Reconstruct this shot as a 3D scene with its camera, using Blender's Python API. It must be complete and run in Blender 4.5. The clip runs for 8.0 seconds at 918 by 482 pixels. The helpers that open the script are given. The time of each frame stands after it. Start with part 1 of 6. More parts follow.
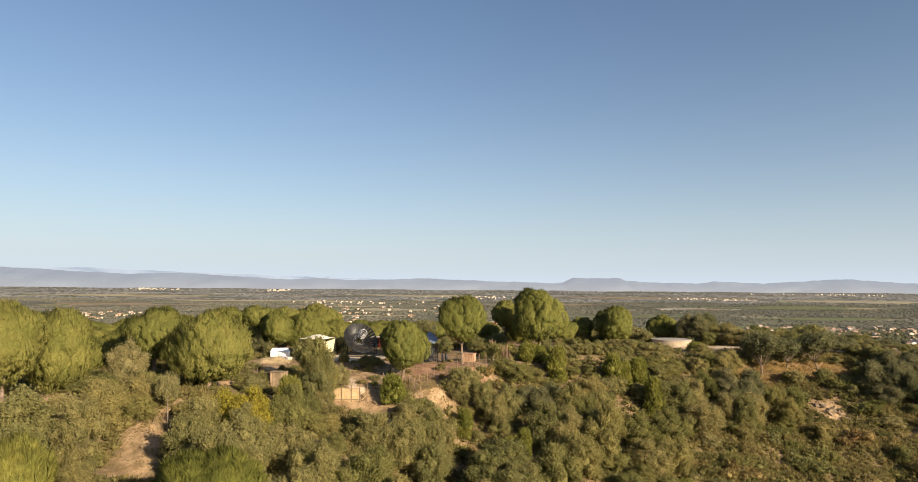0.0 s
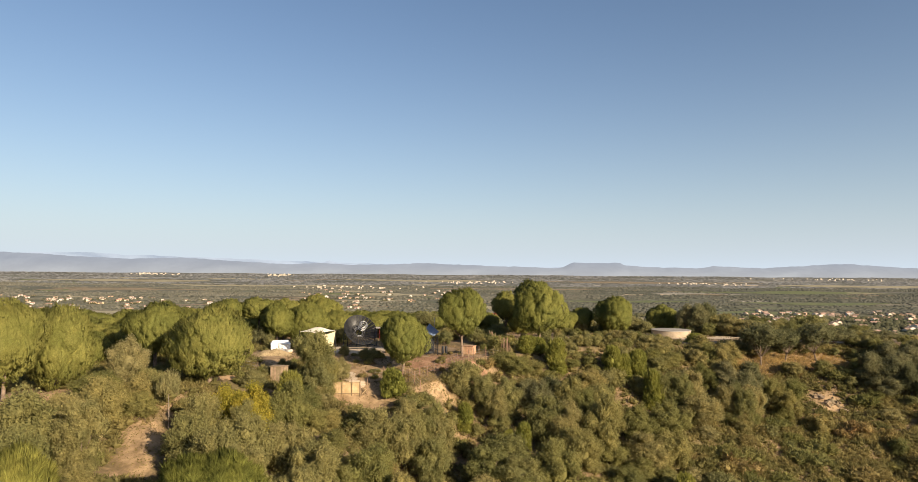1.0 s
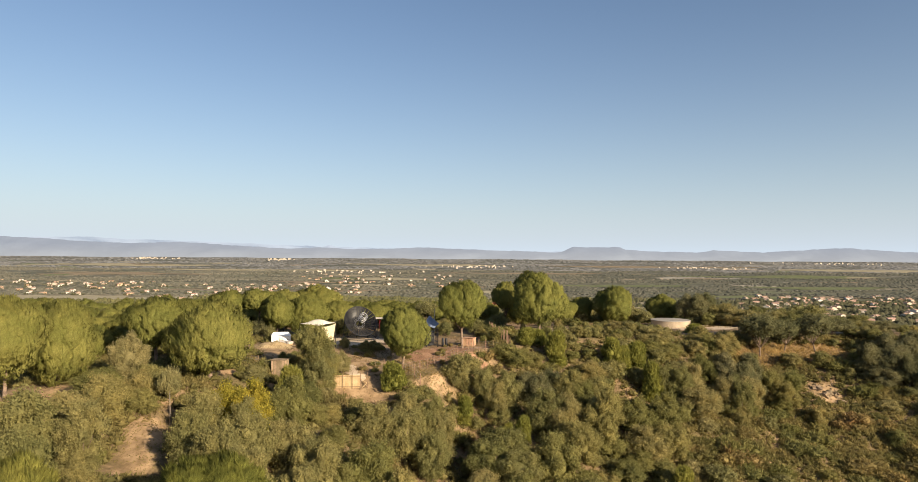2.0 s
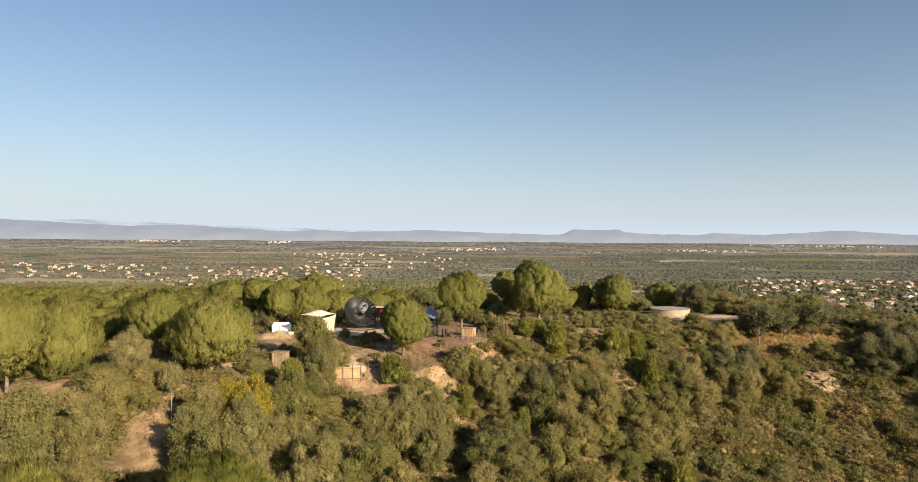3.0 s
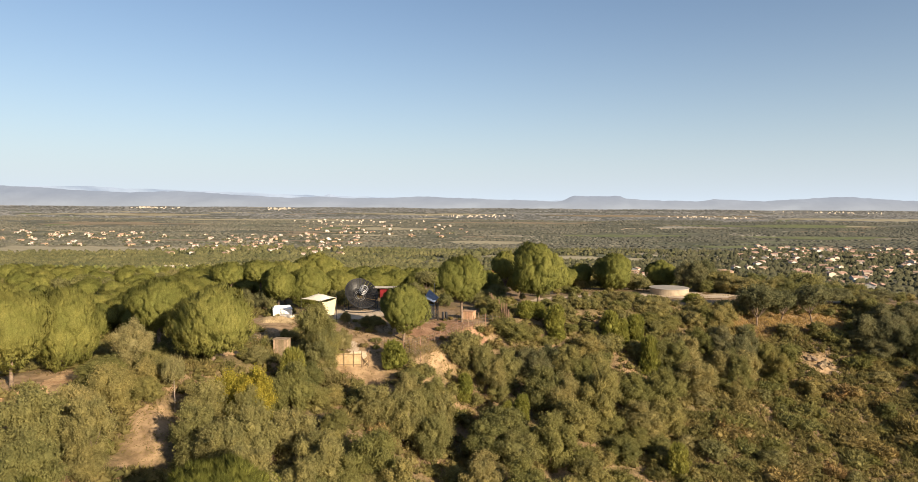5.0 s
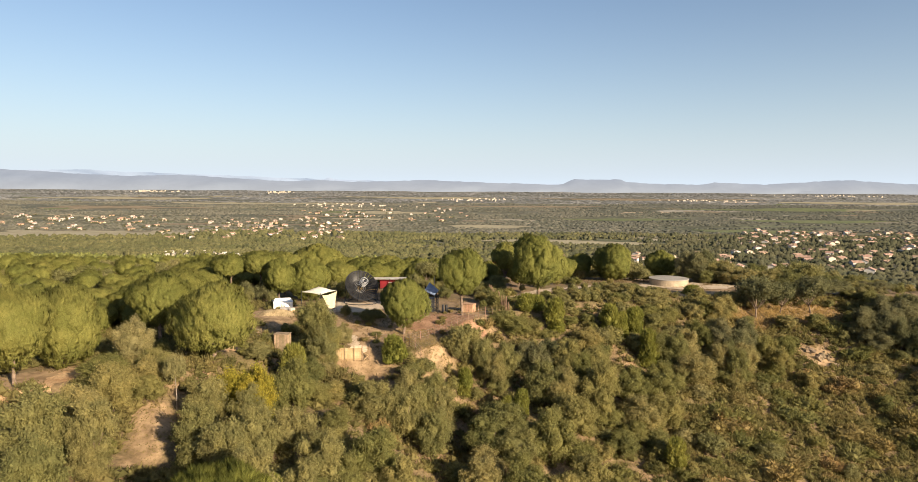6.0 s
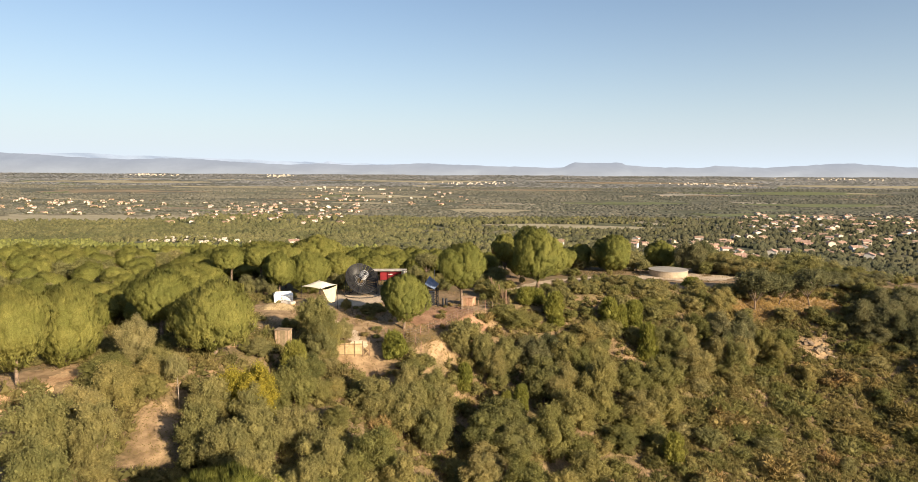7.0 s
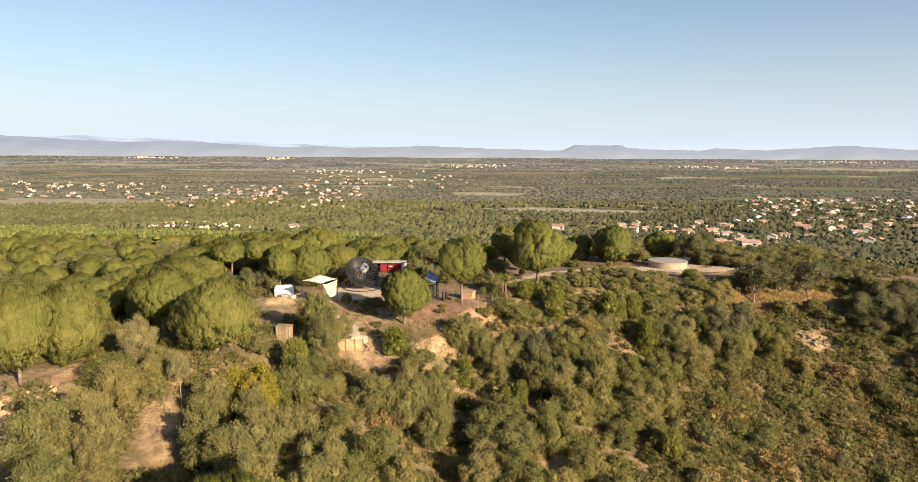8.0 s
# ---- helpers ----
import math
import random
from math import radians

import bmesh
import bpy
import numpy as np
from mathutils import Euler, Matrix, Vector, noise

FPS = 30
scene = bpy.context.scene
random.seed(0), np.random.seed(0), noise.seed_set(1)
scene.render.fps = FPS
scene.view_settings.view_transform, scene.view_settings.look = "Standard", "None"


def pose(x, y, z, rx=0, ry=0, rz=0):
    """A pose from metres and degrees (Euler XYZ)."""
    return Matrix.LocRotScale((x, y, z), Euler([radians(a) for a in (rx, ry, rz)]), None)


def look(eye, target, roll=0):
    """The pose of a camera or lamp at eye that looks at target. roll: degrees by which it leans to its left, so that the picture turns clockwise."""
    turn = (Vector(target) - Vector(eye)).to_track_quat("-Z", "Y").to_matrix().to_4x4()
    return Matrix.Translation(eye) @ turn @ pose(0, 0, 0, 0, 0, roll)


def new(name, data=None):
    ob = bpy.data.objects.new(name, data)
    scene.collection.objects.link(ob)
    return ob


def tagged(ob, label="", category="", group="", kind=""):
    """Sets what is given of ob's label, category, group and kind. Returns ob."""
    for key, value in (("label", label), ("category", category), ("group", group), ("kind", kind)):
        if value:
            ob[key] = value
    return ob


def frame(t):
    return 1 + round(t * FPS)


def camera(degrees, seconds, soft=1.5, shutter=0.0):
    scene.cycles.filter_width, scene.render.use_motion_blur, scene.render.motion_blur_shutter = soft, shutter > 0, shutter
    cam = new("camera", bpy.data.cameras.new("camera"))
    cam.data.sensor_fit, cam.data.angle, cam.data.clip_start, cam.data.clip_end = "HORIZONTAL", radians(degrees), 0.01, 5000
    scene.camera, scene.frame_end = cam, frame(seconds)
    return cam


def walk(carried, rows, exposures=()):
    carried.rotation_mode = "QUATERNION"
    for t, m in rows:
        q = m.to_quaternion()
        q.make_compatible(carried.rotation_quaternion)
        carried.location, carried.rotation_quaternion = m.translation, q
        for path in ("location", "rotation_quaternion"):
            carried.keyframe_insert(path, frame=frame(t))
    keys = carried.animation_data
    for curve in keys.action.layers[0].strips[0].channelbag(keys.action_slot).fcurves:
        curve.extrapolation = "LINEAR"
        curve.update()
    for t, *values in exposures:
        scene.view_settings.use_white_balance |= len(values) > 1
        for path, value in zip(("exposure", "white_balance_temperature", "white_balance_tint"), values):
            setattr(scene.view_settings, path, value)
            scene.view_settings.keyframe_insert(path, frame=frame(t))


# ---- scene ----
cam = camera(70.0, 8.0, soft=0.65)
PATH = [  # seconds, x, y, z, yaw, pitch, roll
    (0.0, -0.291, -1.164, 13.138, -0.109, 4.111, 0.448),
    (0.5, -0.288, -1.104, 14.111, -0.112, 3.485, 0.440),
    (1.0, -0.284, -1.045, 15.079, -0.115, 2.761, 0.432),
    (1.5, -0.280, -0.985, 16.046, -0.118, 2.095, 0.424),
    (3.0, -0.270, -0.807, 18.997, -0.127, -0.175, 0.399),
    (3.5, -0.266, -0.748, 20.014, -0.130, -0.895, 0.390),
    (4.0, -0.263, -0.689, 21.057, -0.133, -1.680, 0.382),
    (4.5, -0.259, -0.630, 22.130, -0.136, -2.414, 0.374),
    (6.0, -0.249, -0.454, 25.587, -0.145, -4.622, 0.349),
    (6.5, -0.245, -0.395, 26.835, -0.148, -5.315, 0.341),
    (7.0, -0.242, -0.336, 28.140, -0.151, -6.093, 0.332),
    (7.5, -0.238, -0.278, 29.507, -0.154, -6.824, 0.324),
    (8.0, -0.234, -0.219, 30.941, -0.157, -7.624, 0.316),
]
walk(cam, [(t, pose(x, y, z, 0, 0, yaw) @ pose(0, 0, 0, 90 + pitch, 0, 0) @ pose(0, 0, 0, 0, 0, roll)) for t, x, y, z, yaw, pitch, roll in PATH],
     exposures=[(0.0, 0.95, 6600, 13), (4.0, 0.99, 6600, 13), (8.0, 1.19, 6650, 13)])

# ---- world, sun, exposure ----
SUN_EL, SUN_AZ = radians(19.5), math.atan2(0.66, -0.75)
world = bpy.data.worlds.new("sky")
scene.world = world
world.use_nodes = True
wn = world.node_tree
sky = wn.nodes.new("ShaderNodeTexSky")
sky.sky_type, sky.sun_disc = "NISHITA", False
sky.sun_elevation, sky.sun_rotation = SUN_EL, SUN_AZ
sky.altitude, sky.air_density, sky.dust_density, sky.ozone_density = 100, 1.05, 1.8, 3.0
# pale summer haze that thickens towards the horizon all round
coord = wn.nodes.new("ShaderNodeTexCoord")
height = wn.nodes.new("ShaderNodeSeparateXYZ")
wn.links.new(coord.outputs["Generated"], height.inputs[0])
veil = wn.nodes.new("ShaderNodeMath")
veil.operation = "MULTIPLY"
veil.inputs[1].default_value = -9.0
wn.links.new(height.outputs["Z"], veil.inputs[0])
thick = wn.nodes.new("ShaderNodeMath")
thick.operation, thick.use_clamp = "EXPONENT", True
wn.links.new(veil.outputs[0], thick.inputs[0])
share = wn.nodes.new("ShaderNodeMath")
share.operation = "MULTIPLY"
share.inputs[1].default_value = 0.85
wn.links.new(thick.outputs[0], share.inputs[0])
blend = wn.nodes.new("ShaderNodeMix")
blend.data_type = "RGBA"
blend.inputs["B"].default_value = (6.3, 7.5, 8.6, 1)
wn.links.new(share.outputs[0], blend.inputs["Factor"])
wn.links.new(sky.outputs[0], blend.inputs["A"])
wn.links.new(blend.outputs["Result"], wn.nodes["Background"].inputs[0])
wn.nodes["Background"].inputs[1].default_value = 0.0635
sun = new("sun", bpy.data.lights.new("sun", "SUN"))
sun.data.energy, sun.data.angle, sun.data.color = 4.9, radians(0.6), (1.0, 0.85, 0.62)
sun.matrix_world = look(
    (300 * math.sin(SUN_AZ), 300 * math.cos(SUN_AZ), 300 * math.tan(SUN_EL)), (0, 0, 0))


# ---- materials ----
def mat(name, stops, scale=1.0, rough=0.85, fine=0.25, fine_scale=12.0, bump=0.0, obj=0.0, island=0.0,
        leaf=0.0, metal=0.0, glow=None, stretch=(1, 1, 1)):
    """A surface: colour stops over a broad noise, a finer grain on top, relief, and variation per thing or per leaf."""
    m = bpy.data.materials.new(name)
    m.use_nodes = True
    nt = m.node_tree
    b = nt.nodes["Principled BSDF"]
    b.inputs["Roughness"].default_value, b.inputs["Metallic"].default_value = rough, metal
    b.inputs["Specular IOR Level"].default_value = 0.08 if leaf else 0.25
    geo = nt.nodes.new("ShaderNodeNewGeometry")
    mp = nt.nodes.new("ShaderNodeMapping")
    mp.inputs["Scale"].default_value = stretch
    nt.links.new(geo.outputs["Position"], mp.inputs["Vector"])
    n1 = nt.nodes.new("ShaderNodeTexNoise")
    n1.inputs["Scale"].default_value, n1.inputs["Detail"].default_value = scale, 5
    nt.links.new(mp.outputs[0], n1.inputs["Vector"])
    ramp = nt.nodes.new("ShaderNodeValToRGB")
    while len(ramp.color_ramp.elements) < len(stops):
        ramp.color_ramp.elements.new(0.5)
    for e, (p, c) in zip(ramp.color_ramp.elements, stops):
        e.position, e.color = p, (*c, 1)
    nt.links.new(n1.outputs[0], ramp.inputs[0])
    n2 = nt.nodes.new("ShaderNodeTexNoise")
    n2.inputs["Scale"].default_value, n2.inputs["Detail"].default_value = fine_scale, 3
    nt.links.new(mp.outputs[0], n2.inputs["Vector"])
    value = nt.nodes.new("ShaderNodeMapRange")
    value.inputs["From Min"].default_value, value.inputs["From Max"].default_value = 0.3, 0.7
    value.inputs["To Min"].default_value, value.inputs["To Max"].default_value = 1 - fine, 1 + fine
    nt.links.new(n2.outputs[0], value.inputs[0])
    hsv = nt.nodes.new("ShaderNodeHueSaturation")
    nt.links.new(ramp.outputs[0], hsv.inputs["Color"])
    last = value.outputs[0]
    for amount, kind, socket in ((obj, "ShaderNodeObjectInfo", "Random"), (island, "ShaderNodeNewGeometry", "Random Per Island")):
        if amount:
            src = nt.nodes.new(kind)
            r = nt.nodes.new("ShaderNodeMapRange")
            r.inputs["To Min"].default_value, r.inputs["To Max"].default_value = 1 - amount, 1 + amount
            nt.links.new(src.outputs[socket], r.inputs[0])
            mul = nt.nodes.new("ShaderNodeMath")
            mul.operation = "MULTIPLY"
            nt.links.new(last, mul.inputs[0])
            nt.links.new(r.outputs[0], mul.inputs[1])
            last = mul.outputs[0]
            if kind == "ShaderNodeObjectInfo":
                h = nt.nodes.new("ShaderNodeMapRange")
                h.inputs["To Min"].default_value, h.inputs["To Max"].default_value = 0.5 + 0.07 * amount, 0.5 - 0.07 * amount
                nt.links.new(src.outputs[socket], h.inputs[0])
                nt.links.new(h.outputs[0], hsv.inputs["Hue"])
    nt.links.new(last, hsv.inputs["Value"])
    nt.links.new(hsv.outputs[0], b.inputs["Base Color"])
    if bump:
        bp = nt.nodes.new("ShaderNodeBump")
        bp.inputs["Strength"].default_value, bp.inputs["Distance"].default_value = min(1, bump), bump
        nt.links.new(n2.outputs[0], bp.inputs["Height"])
        nt.links.new(bp.outputs[0], b.inputs["Normal"])
    out = nt.nodes["Material Output"]
    if leaf:
        tr = nt.nodes.new("ShaderNodeBsdfTranslucent")
        nt.links.new(hsv.outputs[0], tr.inputs["Color"])
        mix = nt.nodes.new("ShaderNodeMixShader")
        mix.inputs[0].default_value = leaf
        nt.links.new(b.outputs[0], mix.inputs[1])
        nt.links.new(tr.outputs[0], mix.inputs[2])
        nt.links.new(mix.outputs[0], out.inputs["Surface"])
    if glow:
        b.inputs["Emission Color"].default_value = (*glow[0], 1)
        b.inputs["Emission Strength"].default_value = glow[1]
    return m


def ground_mat():
    """Red-brown earth with dry grass near by; on the plain a patchwork of woods, scrub and pale fields."""
    m = mat("earth", [(0.36, (0.15, 0.115, 0.053)), (0.48, (0.19, 0.135, 0.07)), (0.6, (0.25, 0.168, 0.093)), (0.7, (0.285, 0.193, 0.11))],
            0.11, 0.95, 0.3, 2.2, 0.35)
    nt = m.node_tree
    hsv = [n for n in nt.nodes if n.type == "HUE_SAT"][0]
    geo = [n for n in nt.nodes if n.type == "NEW_GEOMETRY"][0]
    sep = nt.nodes.new("ShaderNodeSeparateXYZ")
    nt.links.new(geo.outputs["Position"], sep.inputs[0])
    far = nt.nodes.new("ShaderNodeMapRange")
    far.inputs["From Min"].default_value, far.inputs["From Max"].default_value = 230, 330
    nt.links.new(sep.outputs["Y"], far.inputs[0])
    mp = nt.nodes.new("ShaderNodeMapping")
    mp.inputs["Scale"].default_value = (0.7, 1.0, 0.0)
    nt.links.new(geo.outputs["Position"], mp.inputs[0])
    vor = nt.nodes.new("ShaderNodeTexVoronoi")
    vor.inputs["Scale"].default_value, vor.inputs["Randomness"].default_value = 0.0052, 0.9
    nt.links.new(mp.outputs[0], vor.inputs["Vector"])
    sepc = nt.nodes.new("ShaderNodeSeparateColor")
    nt.links.new(vor.outputs["Color"], sepc.inputs[0])
    ramp = nt.nodes.new("ShaderNodeValToRGB")
    ramp.color_ramp.interpolation = "CONSTANT"
    stops = [(0.0, (0.098, 0.098, 0.052)), (0.3, (0.11, 0.105, 0.058)), (0.55, (0.125, 0.117, 0.066)), (0.72, (0.14, 0.126, 0.074)),
             (0.84, (0.13, 0.134, 0.066)), (0.92, (0.2, 0.17, 0.105)), (0.97, (0.29, 0.25, 0.17))]
    while len(ramp.color_ramp.elements) < len(stops):
        ramp.color_ramp.elements.new(0.5)
    for e, (p, c) in zip(ramp.color_ramp.elements, stops):
        e.position, e.color = p, (*c, 1)
    nt.links.new(sepc.outputs[0], ramp.inputs[0])
    n = nt.nodes.new("ShaderNodeTexNoise")
    n.inputs["Scale"].default_value, n.inputs["Detail"].default_value = 0.03, 6
    nt.links.new(geo.outputs["Position"], n.inputs["Vector"])
    vary = nt.nodes.new("ShaderNodeMapRange")
    vary.inputs["From Min"].default_value, vary.inputs["From Max"].default_value = 0.3, 0.7
    vary.inputs["To Min"].default_value, vary.inputs["To Max"].default_value = 0.65, 1.35
    nt.links.new(n.outputs[0], vary.inputs[0])
    hs2 = nt.nodes.new("ShaderNodeHueSaturation")
    nt.links.new(ramp.outputs[0], hs2.inputs["Color"])
    nt.links.new(vary.outputs[0], hs2.inputs["Value"])
    spot = nt.nodes.new("ShaderNodeAttribute")
    spot.attribute_name = "bare"
    ragged = nt.nodes.new("ShaderNodeTexNoise")
    ragged.inputs["Scale"].default_value, ragged.inputs["Detail"].default_value = 0.55, 6
    nt.links.new(geo.outputs["Position"], ragged.inputs["Vector"])
    both = nt.nodes.new("ShaderNodeMath")
    both.operation = "ADD"
    nt.links.new(spot.outputs["Fac"], both.inputs[0])
    nt.links.new(ragged.outputs[0], both.inputs[1])
    sandy = nt.nodes.new("ShaderNodeMapRange")
    sandy.inputs["From Min"].default_value, sandy.inputs["From Max"].default_value = 0.72, 1.05
    nt.links.new(both.outputs[0], sandy.inputs[0])
    pale = nt.nodes.new("ShaderNodeValToRGB")
    for e, (p, c) in zip(pale.color_ramp.elements, ((0.35, (0.215, 0.14, 0.075)), (0.65, (0.385, 0.265, 0.15)))):
        e.position, e.color = p, (*c, 1)
    nt.links.new(ragged.outputs[0], pale.inputs[0])
    near = nt.nodes.new("ShaderNodeMix")
    near.data_type = "RGBA"
    nt.links.new(sandy.outputs[0], near.inputs["Factor"])
    nt.links.new(hsv.outputs[0], near.inputs["A"])
    nt.links.new(pale.outputs[0], near.inputs["B"])
    mix = nt.nodes.new("ShaderNodeMix")
    mix.data_type = "RGBA"
    nt.links.new(far.outputs[0], mix.inputs["Factor"])
    nt.links.new(near.outputs["Result"], mix.inputs["A"])
    # painted haze: the plain's colours lose saturation with distance
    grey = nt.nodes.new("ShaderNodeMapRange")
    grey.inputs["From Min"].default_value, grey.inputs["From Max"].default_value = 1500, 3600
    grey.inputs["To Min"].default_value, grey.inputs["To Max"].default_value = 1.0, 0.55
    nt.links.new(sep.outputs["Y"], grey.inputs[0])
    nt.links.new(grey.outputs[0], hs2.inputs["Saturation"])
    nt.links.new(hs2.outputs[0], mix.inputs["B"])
    nt.links.new(mix.outputs["Result"], nt.nodes["Principled BSDF"].inputs["Base Color"])
    return m


EARTH = ground_mat()
SAND = mat("pale_sand", [(0.35, (0.39, 0.28, 0.185)), (0.6, (0.52, 0.41, 0.29))], 0.35, 0.95, 0.22, 3.0, 0.15)
REDSOIL = mat("red_brown_soil", [(0.35, (0.24, 0.13, 0.075)), (0.65, (0.36, 0.215, 0.13))], 0.4, 0.95, 0.25, 3.0, 0.2)
TRACK = mat("chalky_track", [(0.35, (0.43, 0.325, 0.215)), (0.65, (0.56, 0.445, 0.315))], 0.25, 0.95, 0.2, 3.0, 0.1)
ORANGE = mat("orange_sand", [(0.35, (0.35, 0.205, 0.105)), (0.65, (0.5, 0.34, 0.19))], 0.3, 0.95, 0.25, 3.0, 0.15)
FIELD = mat("dry_field", [(0.35, (0.26, 0.225, 0.14)), (0.65, (0.36, 0.31, 0.2))], 0.03, 0.95, 0.15, 0.3, stretch=(1, 4, 1))
FALLOW = mat("brown_fallow", [(0.35, (0.18, 0.14, 0.085)), (0.65, (0.27, 0.205, 0.125))], 0.02, 0.95, 0.2, 0.2)
VINES = mat("vineyard_green", [(0.35, (0.1, 0.12, 0.045)), (0.65, (0.16, 0.165, 0.07))], 0.03, 0.95, 0.2, 0.2)
ROCK = mat("pale_rock", [(0.35, (0.16, 0.115, 0.07)), (0.65, (0.28, 0.215, 0.14))], 0.8, 0.9, 0.3, 5.0, 0.2, obj=0.2)
BARK = mat("grey_brown_bark", [(0.4, (0.12, 0.085, 0.06)), (0.6, (0.22, 0.16, 0.115))], 2.0, 0.95, 0.3, 14.0, 0.05)
PALE_BARK = mat("pale_bark", [(0.4, (0.25, 0.2, 0.16)), (0.6, (0.38, 0.32, 0.26))], 2.0, 0.9, 0.25, 14.0, 0.04)
PINE = mat("pine_needles", [(0.35, (0.196, 0.203, 0.054)), (0.65, (0.276, 0.266, 0.072))], 0.35, 0.6, 0.2, 4.0, 0.05, obj=0.1, island=0.14, leaf=0.48)
YOUNG = mat("young_pine_needles", [(0.35, (0.214, 0.217, 0.051)), (0.65, (0.298, 0.285, 0.068))], 0.5, 0.6, 0.15, 3.0, obj=0.15, island=0.3, leaf=0.52)
LEAVES = {
    "green": mat("oak_leaves", [(0.35, (0.208, 0.198, 0.078)), (0.65, (0.31, 0.278, 0.106))], 0.45, 0.65, 0.15, 3.0, obj=0.26, island=0.16, leaf=0.52),
    "olive": mat("olive_oak_leaves", [(0.35, (0.222, 0.206, 0.075)), (0.65, (0.318, 0.281, 0.1))], 0.45, 0.55, 0.15, 3.0, obj=0.26, island=0.16, leaf=0.52),
    "silver": mat("grey_green_leaves", [(0.35, (0.215, 0.203, 0.086)), (0.65, (0.312, 0.283, 0.122))], 0.45, 0.65, 0.15, 3.0, obj=0.22, island=0.18, leaf=0.52),
    # darker leaf copy: deep green oaks, and oaks with shade painted into the leaves
    "dark": mat("dark_shade_oak_leaves", [(0.35, (0.138, 0.138, 0.067)), (0.65, (0.215, 0.2, 0.094))], 0.45, 0.6, 0.15, 3.0, obj=0.2, island=0.18, leaf=0.45),
    "yellow": mat("autumn_leaves", [(0.35, (0.26, 0.235, 0.04)), (0.65, (0.41, 0.345, 0.05))], 0.4, 0.55, 0.2, 3.0, obj=0.1, island=0.4, leaf=0.52),
}
SCRUB = mat("scrub_leaves", [(0.35, (0.19, 0.17, 0.066)), (0.65, (0.315, 0.244, 0.1))], 0.2, 0.6, 0.15, 2.0, obj=0.25, island=0.18, leaf=0.52)
RUSSET = mat("russet_scrub", [(0.35, (0.19, 0.155, 0.055)), (0.65, (0.3, 0.215, 0.085))], 0.25, 0.7, 0.2, 2.0, obj=0.25, island=0.26, leaf=0.3)
DRYGRASS = mat("dry_grass", [(0.35, (0.17, 0.13, 0.056)), (0.65, (0.32, 0.23, 0.115))], 0.12, 0.8, 0.2, 1.0, island=0.4, leaf=0.52)
FARPINE = mat("far_pine_crowns", [(0.35, (0.086, 0.094, 0.024)), (0.65, (0.134, 0.135, 0.034))], 0.02, 0.7, 0.3, 0.6, island=0.25)
# olive crowns of the plain, greyed and blued by a painted haze tint
MIDWOOD = mat("hazed_plain_crowns", [(0.35, (0.098, 0.096, 0.072)), (0.65, (0.128, 0.12, 0.092))], 0.006, 0.85, 0.3, 0.22, 0.8, island=0.1)
FARWOOD = mat("far_tree_crowns", [(0.35, (0.088, 0.09, 0.036)), (0.65, (0.148, 0.136, 0.056))], 0.012, 0.8, 0.45, 0.75, 0.8, island=0.14)
HILLWOOD = mat("hill_tree_crowns", [(0.35, (0.07, 0.078, 0.034)), (0.65, (0.13, 0.122, 0.052))], 0.03, 0.8, 0.35, 0.9, 0.5, island=0.18)
DARKWOOD = mat("garden_tree_crowns", [(0.35, (0.056, 0.06, 0.031)), (0.65, (0.1, 0.092, 0.047))], 0.012, 0.8, 0.45, 0.75, 0.8, island=0.18)
# darker eastern crowns with the same haze tint in the colour
EASTWOOD = mat("hazed_eastern_crowns", [(0.35, (0.066, 0.069, 0.053)), (0.65, (0.094, 0.092, 0.072))], 0.006, 0.85, 0.3, 0.22, 0.8, island=0.12)
REDLEAF = mat("red_autumn_leaves", [(0.35, (0.2, 0.06, 0.035)), (0.65, (0.32, 0.1, 0.06))], 0.5, 0.6, 0.2, 3.0, island=0.3, leaf=0.3)
STRAW = mat("golden_grass", [(0.35, (0.3, 0.2, 0.07)), (0.65, (0.46, 0.32, 0.13))], 0.3, 0.8, 0.2, 2.0, island=0.35, leaf=0.3)
# pale blue-grey crowns: the haze of distance is mixed into their colour
DISTANT = mat("hazed_distant_crowns", [(0.35, (0.136, 0.138, 0.134)), (0.65, (0.174, 0.172, 0.166))], 0.004, 0.9, 0.15, 0.05, island=0.12)
# both far ranges glow to stand in for the haze before them
HILLS = mat("haze_blue_hills", [(0.3, (0.03, 0.038, 0.05)), (0.7, (0.05, 0.06, 0.075))], 0.004, 1.0, 0.1, 0.02, glow=((0.30, 0.335, 0.39), 0.49))
PEAKS = mat("haze_blue_peaks", [(0.3, (0.08, 0.1, 0.12)), (0.7, (0.11, 0.13, 0.16))], 0.004, 1.0, 0.08, 0.02, glow=((0.36, 0.43, 0.53), 0.47))


